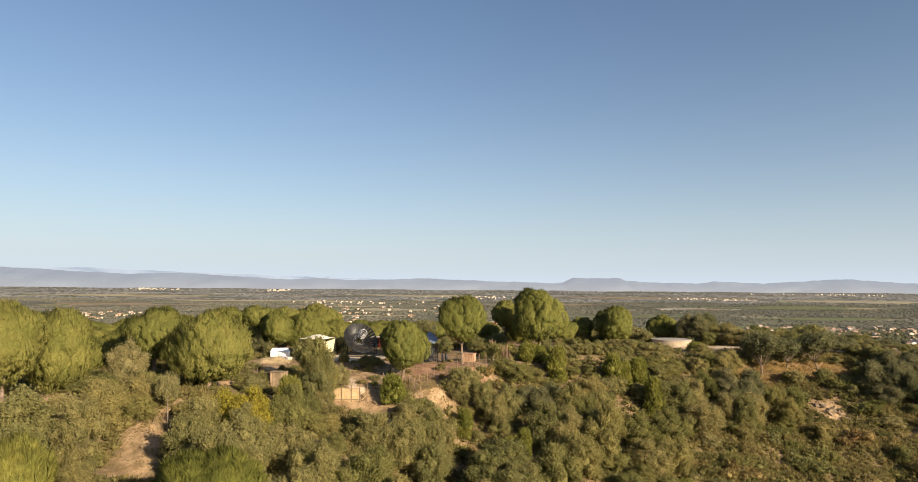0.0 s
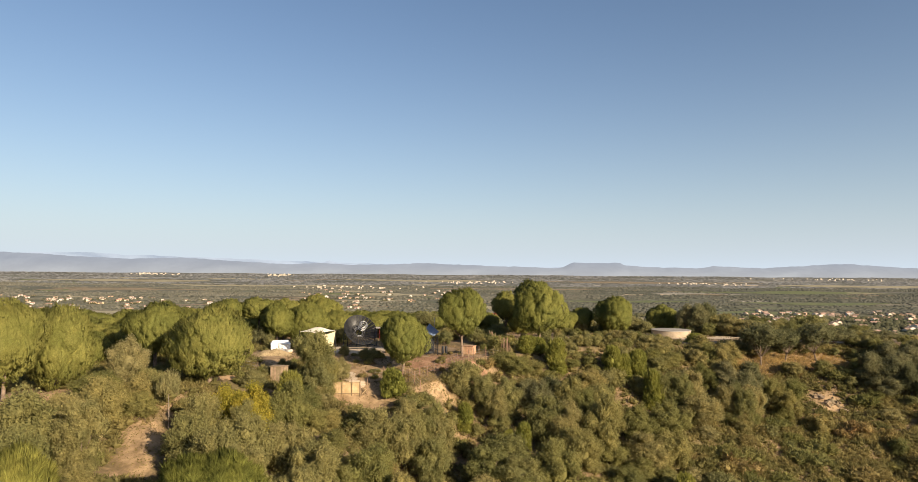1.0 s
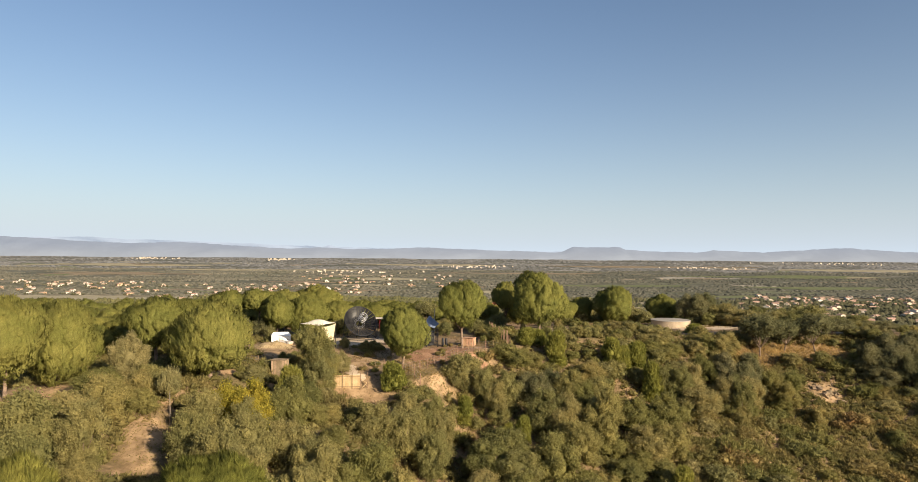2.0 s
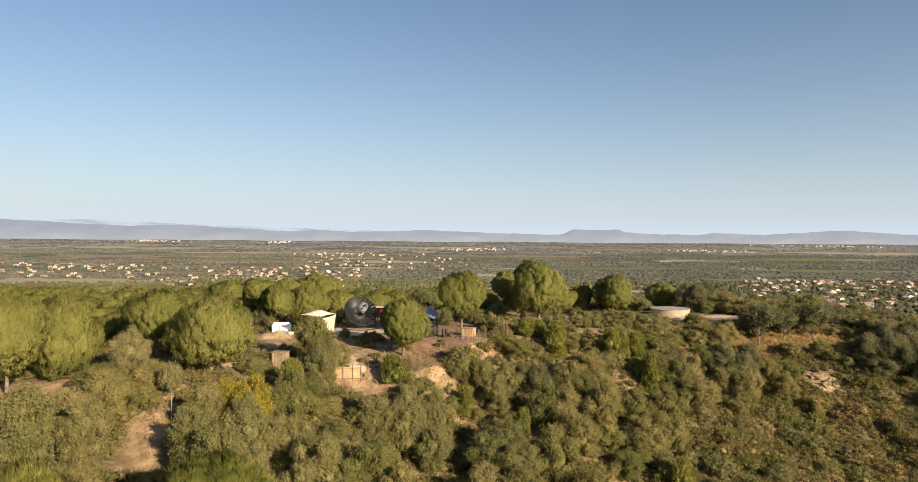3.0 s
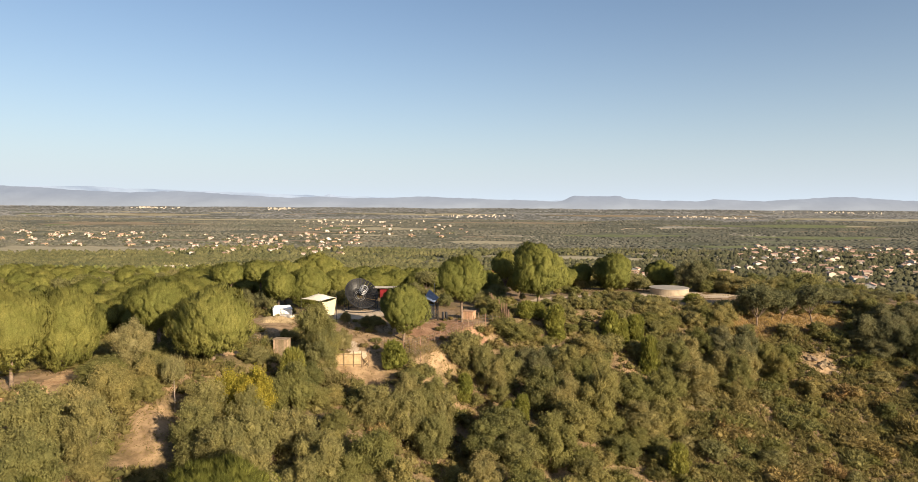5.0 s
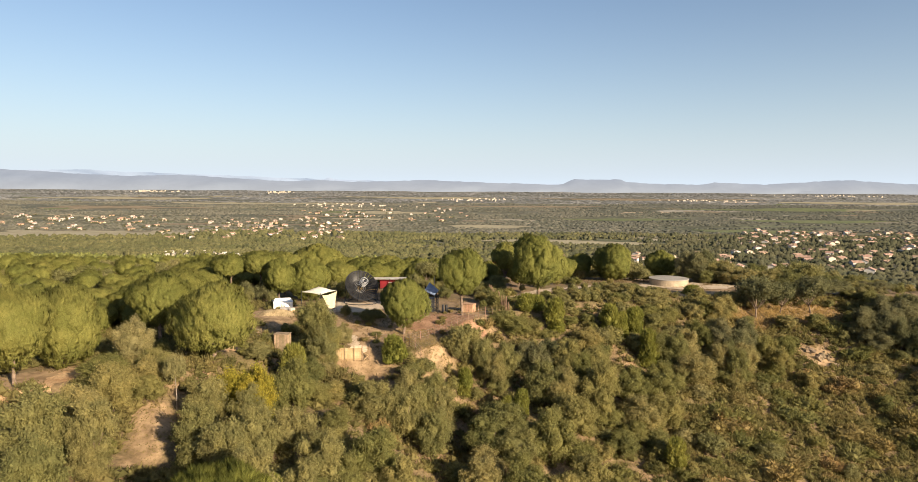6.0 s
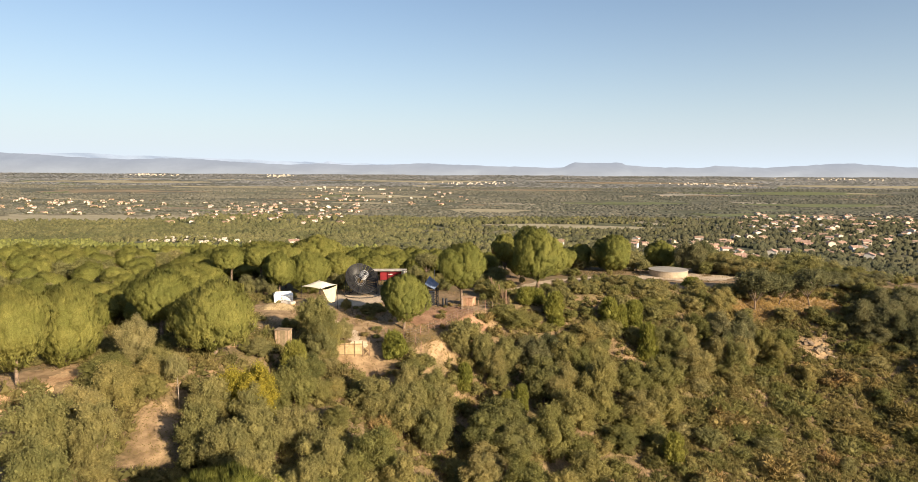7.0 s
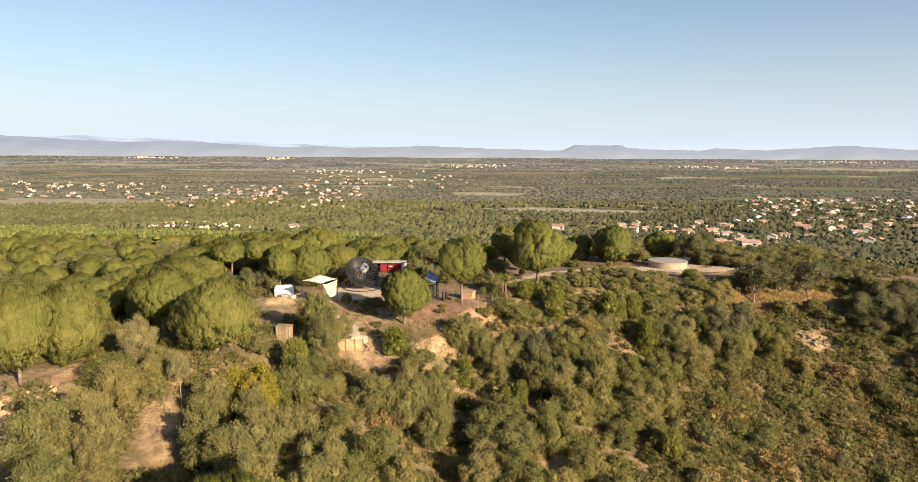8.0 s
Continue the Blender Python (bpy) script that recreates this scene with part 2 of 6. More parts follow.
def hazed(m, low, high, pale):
    """Paints air haze into the glow, paler towards the foot of a far range."""
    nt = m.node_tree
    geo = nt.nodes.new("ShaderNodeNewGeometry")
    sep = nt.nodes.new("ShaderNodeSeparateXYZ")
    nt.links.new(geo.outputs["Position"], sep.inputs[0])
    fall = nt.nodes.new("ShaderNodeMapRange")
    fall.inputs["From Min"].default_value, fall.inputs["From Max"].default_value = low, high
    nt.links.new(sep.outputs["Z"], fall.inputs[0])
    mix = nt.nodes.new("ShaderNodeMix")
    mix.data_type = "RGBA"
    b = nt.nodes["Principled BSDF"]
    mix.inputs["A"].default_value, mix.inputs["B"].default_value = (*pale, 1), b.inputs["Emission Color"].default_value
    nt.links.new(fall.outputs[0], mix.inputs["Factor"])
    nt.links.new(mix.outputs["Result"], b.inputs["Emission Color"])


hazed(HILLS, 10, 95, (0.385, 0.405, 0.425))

# ---- mesh helpers ----
def raw(name, verts, faces, material, smooth=False, normals=None):
    """A mesh from an (n, 3) array and an (m, k) array of corners."""
    verts, faces = np.asarray(verts, np.float32), np.asarray(faces, np.int32)
    me = bpy.data.meshes.new(name)
    k = faces.shape[1]
    me.vertices.add(len(verts))
    me.vertices.foreach_set("co", verts.ravel())
    me.loops.add(faces.size)
    me.loops.foreach_set("vertex_index", faces.ravel())
    me.polygons.add(len(faces))
    me.polygons.foreach_set("loop_start", np.arange(0, faces.size, k, dtype=np.int32))
    me.polygons.foreach_set("loop_total", np.full(len(faces), k, np.int32))
    me.polygons.foreach_set("use_smooth", np.full(len(faces), smooth))
    me.materials.append(material)
    me.update(calc_edges=True)
    if normals is not None:
        me.polygons.foreach_set("use_smooth", np.full(len(faces), True))
        me.normals_split_custom_set_from_vertices(normals.tolist())
    return me


def merged(pieces):
    """Joins (verts, faces) pairs."""
    vs, fs, n = [], [], 0
    for v, f in pieces:
        vs.append(v)
        fs.append(np.asarray(f) + n)
        n += len(v)
    return np.concatenate(vs), np.concatenate(fs)


def part(name, me, parent, label="", m=None):
    """Links a mesh as one part under a thing or a part."""
    ob = new(name, me)
    ob.parent = parent
    if m is not None:
        ob.matrix_basis = m
    return tagged(ob, label)


def thing(name, label, category, group="", m=None, data=None, kind=""):
    ob = new(name, data)
    if m is not None:
        ob.matrix_basis = m
    return tagged(ob, label, category, group, kind)


def tri(quads):
    quads = np.asarray(quads)
    return np.concatenate([quads[:, [0, 1, 2]], quads[:, [0, 2, 3]]])


def tube(points, radii, sides=6):
    """A tapering tube along points, closed at both ends, as quads."""
    p, n = np.array(points, float), len(points)
    a = np.arange(sides) * 2 * np.pi / sides
    rings = []
    for i in range(n):
        d = p[min(i + 1, n - 1)] - p[max(i - 1, 0)]
        d /= np.linalg.norm(d) + 1e-9
        u = np.cross(d, (0.31, 0.95, 0.02) if abs(d[2]) > 0.8 else (0, 0, 1))
        u /= np.linalg.norm(u)
        rings.append(p[i] + radii[i] * (np.cos(a)[:, None] * u + np.sin(a)[:, None] * np.cross(d, u)))
    v = np.concatenate(rings + [p[:1], p[-1:]])
    f = []
    for i in range(n - 1):
        for j in range(sides):
            k = (j + 1) % sides
            f.append((i * sides + j, i * sides + k, (i + 1) * sides + k, (i + 1) * sides + j))
    f = tri(f)
    lo, hi = n * sides, n * sides + 1
    caps = [(lo, (j + 1) % sides, j) for j in range(sides)] + [(hi, (n - 1) * sides + j, (n - 1) * sides + (j + 1) % sides) for j in range(sides)]
    return v, np.concatenate([f, caps])


def box(x0, x1, y0, y1, z0, z1):
    v = np.array([(x, y, z) for z in (z0, z1) for x, y in ((x0, y0), (x1, y0), (x1, y1), (x0, y1))], float)
    return v, tri([(3, 2, 1, 0), (4, 5, 6, 7), (0, 1, 5, 4), (1, 2, 6, 5), (2, 3, 7, 6), (3, 0, 4, 7)])


def bevelled(x0, x1, y0, y1, z0, z1, material, edge=0.02, name="box"):
    """A block with small bevelled edges."""
    bm = bmesh.new()
    bmesh.ops.create_cube(bm, size=1.0, matrix=Matrix.LocRotScale(((x0 + x1) / 2, (y0 + y1) / 2, (z0 + z1) / 2), None, (x1 - x0, y1 - y0, z1 - z0)))
    bmesh.ops.bevel(bm, geom=bm.edges[:], offset=edge, segments=1, affect="EDGES")
    me = bpy.data.meshes.new(name)
    bm.to_mesh(me)
    bm.free()
    me.materials.append(material)
    return me


def ring(r, z, thick, material, name, n=40, sides=5):
    """A closed hoop, as one tube."""
    a, b = np.arange(n) * 2 * np.pi / n, np.arange(sides) * 2 * np.pi / sides
    v = np.stack([(r + thick * np.cos(b)) * np.cos(a)[:, None], (r + thick * np.cos(b)) * np.sin(a)[:, None], z + thick * np.sin(b) + 0 * a[:, None]], -1).reshape(-1, 3)
    i, j = np.meshgrid(np.arange(n), np.arange(sides), indexing="ij")
    i2, j2 = (i + 1) % n, (j + 1) % sides
    f = np.stack([i * sides + j, i2 * sides + j, i2 * sides + j2, i * sides + j2], -1).reshape(-1, 4)
    return raw(name, v, f, material, True)


def rods(pairs, r, material, name, sides=5):
    """Straight bars from end to end, joined as one frame."""
    return raw(name, *merged([tube((a, b), (r, r), sides) for a, b in pairs]), material)


# ---- the lie of the land ----
EDGE_X = (-130, -90, -65, -45, -36, -30, -20, -12, -6, 2, 10, 35, 80, 110, 150, 220)
EDGE_Y = (70, 82, 93, 105, 120, 130, 132, 131, 131, 146, 154, 168, 186, 183, 176, 165)


def wave(x, y, s, seed=0.0):
    """Cheap soft unevenness, about -1 to 1."""
    return (np.sin(x / s + 1.7 * np.sin(y / s * 0.8 + seed)) + np.sin(y / s * 1.13 + 1.3 * np.sin(x / s * 0.7 + 2 * seed) + seed)) / 2


def land(x, y):
    """Height of the ground."""
    x, y = np.asarray(x, float), np.asarray(y, float)
    s = np.interp(x, EDGE_X, EDGE_Y) - y
    first = np.interp(x, (-60, -45, -36, -28, -20, -10, 0, 30), (9, 14, 10, 4, 5, 14, 22, 25))
    later = np.interp(x, (-38, -28, -20, -10, 8, 30), (0.1, 0.04, 0.06, 0.12, 0.2, 0.4))
    steep = np.interp(x, (-60, -45, -35, -25, 0, 12), (0.5, 0.3, 0.35, 0.62, 0.62, 0.5))
    down = steep * np.clip(s, 0, first) + later * np.clip(s - first, 0, 60)
    top = -4.3 + 0.6 * wave(x, y, 23, 0.4) * np.clip((200 - y) / 100, 0, 1)
    top = top + np.interp(x, (0, 40, 70), (0.0, 0.9, 0.3)) * np.exp(-((y - 176) / 22) ** 2)
    top = top - 0.15 * np.interp(x, (-42, -34, -4, 6), (0, 1, 1, 0)) * np.clip(150 - y, 0, 19)
    beyond = np.clip(y - 212, 0, None) + 0.55 * np.clip(x - 120, 0, None)
    reach = np.interp(x, (-400, -100, 100), (500, 440, 350))
    fall = 1 - np.exp(-((beyond / reach) ** 1.3))
    z = top - down - 81 * fall * np.clip(1 - down / 90, 0.3, 1)
    z = z + 2.5 * wave(x, y, 130, 1.0) * np.clip((y - 260) / 300, 0, 1)
    z = z + 87 * np.clip((y - 2000) / 2650, 0, 1.05) ** 1.6
    z = z + 10 * np.exp(-(((x + 278) / 75) ** 2) - ((y - 702) / 45) ** 2)
    rough = np.clip(s / 6, 0, 1) * np.clip(1 - s / 140, 0, 1)
    return z + rough * (0.7 * wave(x, y, 4.1, 0.7) + 0.5 * wave(y, x, 2.3, 2.2))


def spread(lo, a, b, hi, step, grow):
    """Grid lines: even between a and b, ever wider outside."""
    mid = list(np.arange(a, b + step, step))
    left, right, d = [a], [mid[-1]], step
    while left[-1] > lo or right[-1] < hi:
        d *= grow
        if left[-1] > lo:
            left.append(left[-1] - d)
        if right[-1] < hi:
            right.append(right[-1] + d)
    return np.array(left[:0:-1] + mid + right[1:])


def sheet(xs, ys, lift=0.0, keep=None):
    gx, gy = np.meshgrid(xs, ys)
    v = np.stack([gx, gy, land(gx, gy) + lift], -1).reshape(-1, 3)
    i = np.arange(len(v)).reshape(gx.shape)
    f = np.stack([i[:-1, :-1], i[:-1, 1:], i[1:, 1:], i[1:, :-1]], -1).reshape(-1, 4)
    if keep is not None:
        ok = keep(gx, gy).ravel()[f].all(1)
        used, f = np.unique(f[ok], return_inverse=True)
        v, f = v[used], f.reshape(-1, 4)
    return v, f


gx = spread(-5200, -95, 125, 5200, 1.2, 1.07)
gy = spread(-700, 45, 225, 4880, 1.2, 1.035)
gy = gy[gy < 4885]
BARE = [  # bare sandy spots: x, y, half-lengths, turn, strength
    (-45, 152, 6, 4, 0, 0.9), (-20.5, 141, 3.2, 10, 12, 0.9), (-4.5, 131.5, 4.4, 2.0, 30, 0.62), (-43.3, 88.5, 3.0, 8.0, 8, 0.58), (-21, 126.5, 7, 3.2, 0, 0.78),
    (-3, 152, 7, 4.5, 10, 0.9), (-64, 101, 9, 3.5, 38, 0.95), (-52, 107, 7, 2.0, 20, 0.6), (64, 195, 18, 10, 0, 0.8), (90.5, 161, 6, 5, 0, 0.5), (91, 149.5, 5, 2.5, 20, 0.6),
    (-25, 160, 14, 10, 0, 0.75), (0, 143, 4, 8, 0, 0.6), (-9, 150, 15, 9, 0, 0.7), (-38, 146, 8, 6, 0, 0.6), (70, 154, 4, 1.5, 0, 0.5), (80, 182, 20, 2.5, 0, 0.55), (-6, 113, 4, 2, 0, 0.7), (102, 178, 16, 3, -8, 0.7)]


def bare(x, y):
    """How bare and sandy the ground is, 0 to 1."""
    out = np.zeros_like(x)
    for cx, cy, rx, ry, turn, k in BARE:
        c, s = math.cos(radians(turn)), math.sin(radians(turn))
        d = np.hypot((c * (x - cx) + s * (y - cy)) / rx, (-s * (x - cx) + c * (y - cy)) / ry)
        out = np.maximum(out, k * np.clip(1.6 - d, 0, 1))
    return out


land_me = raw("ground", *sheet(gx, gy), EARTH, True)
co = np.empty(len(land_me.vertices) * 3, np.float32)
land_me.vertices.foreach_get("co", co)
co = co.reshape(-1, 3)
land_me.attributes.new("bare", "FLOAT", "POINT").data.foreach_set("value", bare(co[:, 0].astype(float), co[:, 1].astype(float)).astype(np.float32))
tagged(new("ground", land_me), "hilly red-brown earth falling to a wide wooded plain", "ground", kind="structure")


def patch(name, label, x, y, rx, ry, material, lift=0.12, step=0.35, turn=0.0, wob=0.18, category="ground"):
    """A sheet of another soil lying on the ground, with an uneven outline."""
    c, s = math.cos(radians(turn)), math.sin(radians(turn))
    r = max(rx, ry)

    def keep(px, py):
        u, w = c * (px - x) + s * (py - y), -s * (px - x) + c * (py - y)
        a = np.arctan2(w / ry, u / rx)
        edge = 1 + wob * (np.sin(3 * a + x) + 0.6 * np.sin(7 * a + y)) / 1.6 + 0.22 * wave(px, py, r / 9, x) + 0.12 * wave(py, px, r / 22, y)
        return np.hypot(u / rx, w / ry) < edge
    n = int(2.6 * r / step)
    v, f = sheet(np.linspace(x - 1.3 * r, x + 1.3 * r, n), np.linspace(y - 1.3 * r, y + 1.3 * r, n), lift, keep)
    return tagged(new(name, raw(name, v, f, material, True)), label, category, kind="structure")


def strip(name, label, points, width, material, lift=0.15, category="road"):
    """A track that follows points over the ground."""
    p = np.array(points, float)
    t = np.linspace(0, len(p) - 1, 18 * len(p))
    cx, cy = np.interp(t, range(len(p)), p[:, 0]), np.interp(t, range(len(p)), p[:, 1])
    d = np.stack([np.gradient(cx), np.gradient(cy)], -1)
    d /= np.linalg.norm(d, axis=1)[:, None]
    w = np.linspace(-0.5, 0.5, 7)
    half = width * (1 + 0.3 * np.sin(t * 5.1) + 0.2 * np.sin(t * 13.7) + 0.12 * np.sin(t * 37))
    x, y = cx[:, None] - d[:, 1:] * w * half[:, None], cy[:, None] + d[:, :1] * w * half[:, None]
    v = np.stack([x, y, land(x, y) + lift], -1).reshape(-1, 3)
    i = np.arange(len(v)).reshape(x.shape)
    f = np.stack([i[:-1, :-1], i[:-1, 1:], i[1:, 1:], i[1:, :-1]], -1).reshape(-1, 4)
    return tagged(new(name, raw(name, v, f, material, True)), label, category, kind="structure")


patch("yard", "pale trodden sand in the yard before the dish", -25, 162, 10, 7, TRACK, 0.14)
patch("tank_pad", "pale levelled pad round the water tank", 67, 199.5, 17, 7, TRACK, 0.14)
strip("ridge_track", "pale chalky track along the ridge", [(13, 170), (20, 182), (30, 191), (42, 195), (54, 196.5), (66, 197.5), (76, 199), (86, 199.5), (98, 194), (112, 184)], 4.4, TRACK)
strip("yard_path", "pale sandy footpath from the yard down to the board fence", [(-30, 157), (-32.5, 149), (-27.5, 141), (-22.5, 135), (-20, 130)], 3.0, SAND, 0.12)
strip("sandy_path", "orange sandy path winding under the pines", [(-68, 80), (-65, 88), (-62.5, 96), (-60.5, 103), (-56.5, 109.5), (-50, 113.5), (-44.5, 117), (-41, 124), (-39, 133)], 4.2, ORANGE, 0.1)
FIELDS = []
for fx, fy, rx, ry, soil, words in (
        (215, 1330, 165, 60, FIELD, "pale stubble field on the plain"), (-860, 1480, 260, 110, FIELD, "pale dry field beside the village"),
        (800, 1750, 190, 90, VINES, "green vineyard below the hill"), (285, 470, 40, 26, FIELD, "dry field below the ridge"),
        (-330, 2650, 260, 90, FIELD, "pale stubble field on the plain"), (620, 2300, 240, 80, VINES, "green vineyard on the plain"), (1250, 2250, 260, 100, VINES, "green vineyard on the plain"),
        (-1500, 2900, 420, 110, FALLOW, "brown fallow field on the plain"), (-900, 3300, 520, 90, FIELD, "pale stubble field on the plain"), (300, 3150, 420, 80, FALLOW, "brown fallow field on the plain"),
        (1500, 3000, 520, 110, VINES, "green vineyard on the plain"), (-1900, 3700, 600, 120, FIELD, "pale stubble field on the plain"), (-200, 3900, 500, 110, FIELD, "pale stubble field on the plain"),
        (1100, 3850, 620, 110, FALLOW, "brown fallow field on the plain"), (2300, 3600, 520, 120, FIELD, "pale stubble field on the plain"), (90, 1900, 130, 60, FIELD, "pale stubble field on the plain")):
    FIELDS.append((fx, fy, rx, ry))
    patch("field", words, fx, fy, rx, ry, soil, 0.6, max(2, rx / 26), category="field")
rng = np.random.default_rng(5)
for i in range(46):
    y = 1700 + 2500 * rng.random() ** 0.9
    x = (rng.random() - 0.5) * 1.35 * y
    patch("field", "pale far field on the plain", x, y, rng.uniform(60, 190), rng.uniform(30, 80),
          (FIELD, FALLOW, VINES, SAND)[int(rng.choice(4, p=(0.35, 0.25, 0.3, 0.1)))], 0.8, 14, rng.uniform(-20, 20), category="field")


def ridge(name, label, xs, tops, y, material, seed, depth=260, foot=-40):
    """A far range: a wall of slopes with a jagged crest."""
    x = np.linspace(-4200, 4200, 420)
    h = np.interp(x, xs, tops) + 2.5 * wave(x, x * 0, 61, seed) + 2 * wave(x, x * 0, 23, seed + 1) + 1.2 * wave(x, x * 0, 9, seed)
    rows = []
    for k, t in enumerate(np.linspace(0, 1, 9)):
        n = wave(x, x * 0 + 400 * t, 90, seed + 2) * 60 * math.sin(math.pi * t)
        rows.append(np.stack([x, y - depth * (1 - t) + n, foot + (h - foot) * t ** 0.8 + 8 * wave(x, x * 0 + 900 * t, 47, seed) * math.sin(math.pi * t)], -1))
    v = np.stack(rows)
    i = np.arange(v.shape[0] * v.shape[1]).reshape(v.shape[:2])
    f = np.stack([i[:-1, :-1], i[:-1, 1:], i[1:, 1:], i[1:, :-1]], -1).reshape(-1, 4)
    return tagged(new(name, raw(name, v.reshape(-1, 3), f, material, True)), label, "hills", kind="structure")


RIDGE_X = (-4200, -3290, -3000, -2660, -2450, -2230, -2030, -1800, -1500, -1200, -965, -770, -440, -205, 10, 400, 740, 775, 845, 1190, 1225, 1550, 1760, 1880, 2260, 2600, 2880, 3100, 3290, 4200)
RIDGE_Z = (160, 140, 128, 106, 101, 102, 110, 98, 77, 68, 76, 66, 72, 84, 70, 62, 50, 62, 94, 92, 74, 62, 58, 76, 62, 88, 98, 84, 72, 80)
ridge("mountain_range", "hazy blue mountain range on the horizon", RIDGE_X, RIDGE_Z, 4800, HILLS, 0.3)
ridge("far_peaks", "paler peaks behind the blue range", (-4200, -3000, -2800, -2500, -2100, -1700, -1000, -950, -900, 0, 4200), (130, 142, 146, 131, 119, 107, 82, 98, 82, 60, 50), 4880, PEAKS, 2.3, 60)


# ---- plants ----
def ico(level=0):
    bm = bmesh.new()
    bmesh.ops.create_icosphere(bm, subdivisions=level + 1, radius=1.0)
    v = np.array([p.co[:] for p in bm.verts])
    f = np.array([[c.index for c in q.verts] for q in bm.faces])
    bm.free()
    return v, f


ICO0, ICO1, ICO3 = ico(0), ico(1), ico(3)


def unit(v):
    return v / (np.linalg.norm(v, axis=-1, keepdims=True) + 1e-9)


def facing(v, f, n):
    """Turns faces so that they look along the normals n of their corners."""
    a, b, c = v[f[:, 0]], v[f[:, 1]], v[f[:, 2]]
    back = (np.cross(b - a, c - a) * n[f[:, 0]]).sum(1) < 0
    f = f.copy()
    f[back] = f[back][:, ::-1]
    return f


def blades(g, p, n, count, length, width, out, up, loose, normals=None):
    """Tufts of narrow pointed blades that fan out from each point."""
    m = len(p)
    d = unit(out * n[:, None] + np.array([0, 0, up]) + loose * g.normal(size=(m, count, 3)))
    side = unit(np.cross(d, g.normal(size=(m, count, 3)))) * width / 2
    base = p[:, None] + 0.25 * length * loose * g.normal(size=(m, count, 3))
    tip = base + d * length * g.uniform(0.6, 1.2, (m, count, 1))
    v = np.stack([base - side, base + side, tip], 2).reshape(-1, 3)
    f = np.arange(len(v)).reshape(-1, 3)
    if normals is None:
        return v, f
    nn = unit(np.repeat(normals, count * 3, 0) + 0.95 * np.repeat(g.normal(size=(m * count, 3)), 3, 0))
    return v, facing(v, f, nn), nn


def leaflets(g, p, n, count, size, loose, normals):
    """Small folded leaf sprays, a kite of two faces each, facing mostly outwards."""
    m = len(p)
    nn = unit(n[:, None] + loose * g.normal(size=(m, count, 3)))
    a = unit(np.cross(nn, g.normal(size=(m, count, 3))))
    b = np.cross(nn, a)
    c = p[:, None] + size * 0.7 * g.normal(size=(m, count, 3))
    s = size * g.uniform(0.55, 1.25, (m, count, 1))
    v = np.stack([c - a * s, c + b * s * 0.55 - nn * s * 0.2, c + a * s, c - b * s * 0.55 - nn * s * 0.2], 2).reshape(-1, 3)
    i = np.arange(len(v)).reshape(-1, 4)
    f = np.concatenate([i[:, [0, 1, 2]], i[:, [0, 2, 3]]])
    soft = unit(np.repeat(normals, count * 4, 0) + 0.35 * np.repeat(g.normal(size=(m * count, 3)), 4, 0))
    return v, facing(v, f, soft), soft


def crown(name, material, centre, hearts, sprays, soft=False):
    """One crown mesh of dark hearts and leafy sprays, shaded as the rounded mass that it is."""
    solid = merged(hearts)
    vs, fs, ns, k = [solid[0]], [solid[1]], [unit(solid[0] - centre)], len(solid[0])
    for v, f, n in sprays:
        vs.append(v)
        fs.append(f + k)
        ns.append(n)
        k += len(v)
    return raw(name, np.concatenate(vs), np.concatenate(fs), material, soft, np.concatenate(ns) if soft else None)


def lobed(g, centres, radii, per, squash=1.0, heart=0.8):
    """Points on the outside of a heap of round lobes, with their normals, and the lobes' dark hearts."""
    pts, nrm = [], []
    for c, r in zip(centres, radii):
        d = unit(g.normal(size=(per, 3)))
        q = c + d * r * (1, 1, squash)
        away = np.linalg.norm((q[:, None] - centres) / (1, 1, squash), axis=2) > 0.92 * radii
        ok = away.sum(1) >= len(centres) - 1
        pts.append(q[ok])
        nrm.append(d[ok])
    hearts = [(c + ICO0[0] * r * heart * (1, 1, squash), ICO0[1]) for c, r in zip(centres, radii)]
    return np.concatenate(pts), np.concatenate(nrm), hearts


def fib(n, g, jitter=0.12):
    i = np.arange(n) + 0.5
    z, a = 1 - 2 * i / n, np.pi * (1 + 5 ** 0.5) * i
    return unit(np.stack([np.sqrt(1 - z * z) * np.cos(a), np.sqrt(1 - z * z) * np.sin(a), z], -1) + jitter * g.normal(size=(n, 3)))


def limbs(g, height, fork, spread_r, top, r0, n):
    """A bent tapering trunk and limbs that rise into the crown."""
    lean = g.normal(size=2) * 0.25
    stem = [(0, 0, -0.4), (0.02, 0, 0.0), (lean[0] * 0.5, lean[1] * 0.5, fork * 0.6), (lean[0], lean[1], fork), (lean[0] * 1.4, lean[1] * 1.4, height)]
    pieces = [tube(stem, (r0 * 1.5, r0 * 1.15, r0 * 0.9, r0 * 0.8, r0 * 0.25), 7)]
    for k in range(n):
        a = 2 * np.pi * (k + g.uniform(-0.3, 0.3)) / n
        e = spread_r * g.uniform(0.55, 0.95)
        z = fork * g.uniform(0.8, 1.15)
        tip = (lean[0] + e * math.cos(a), lean[1] + e * math.sin(a), z + (top - z) * g.uniform(0.35, 0.8))
        mid = (lean[0] + 0.45 * e * math.cos(a + 0.2), lean[1] + 0.45 * e * math.sin(a + 0.2), z + (tip[2] - z) * 0.35)
        pieces.append(tube([(lean[0], lean[1], z * 0.9), mid, tip], (r0 * 0.55, r0 * 0.4, r0 * 0.12), 5))
    return merged(pieces)


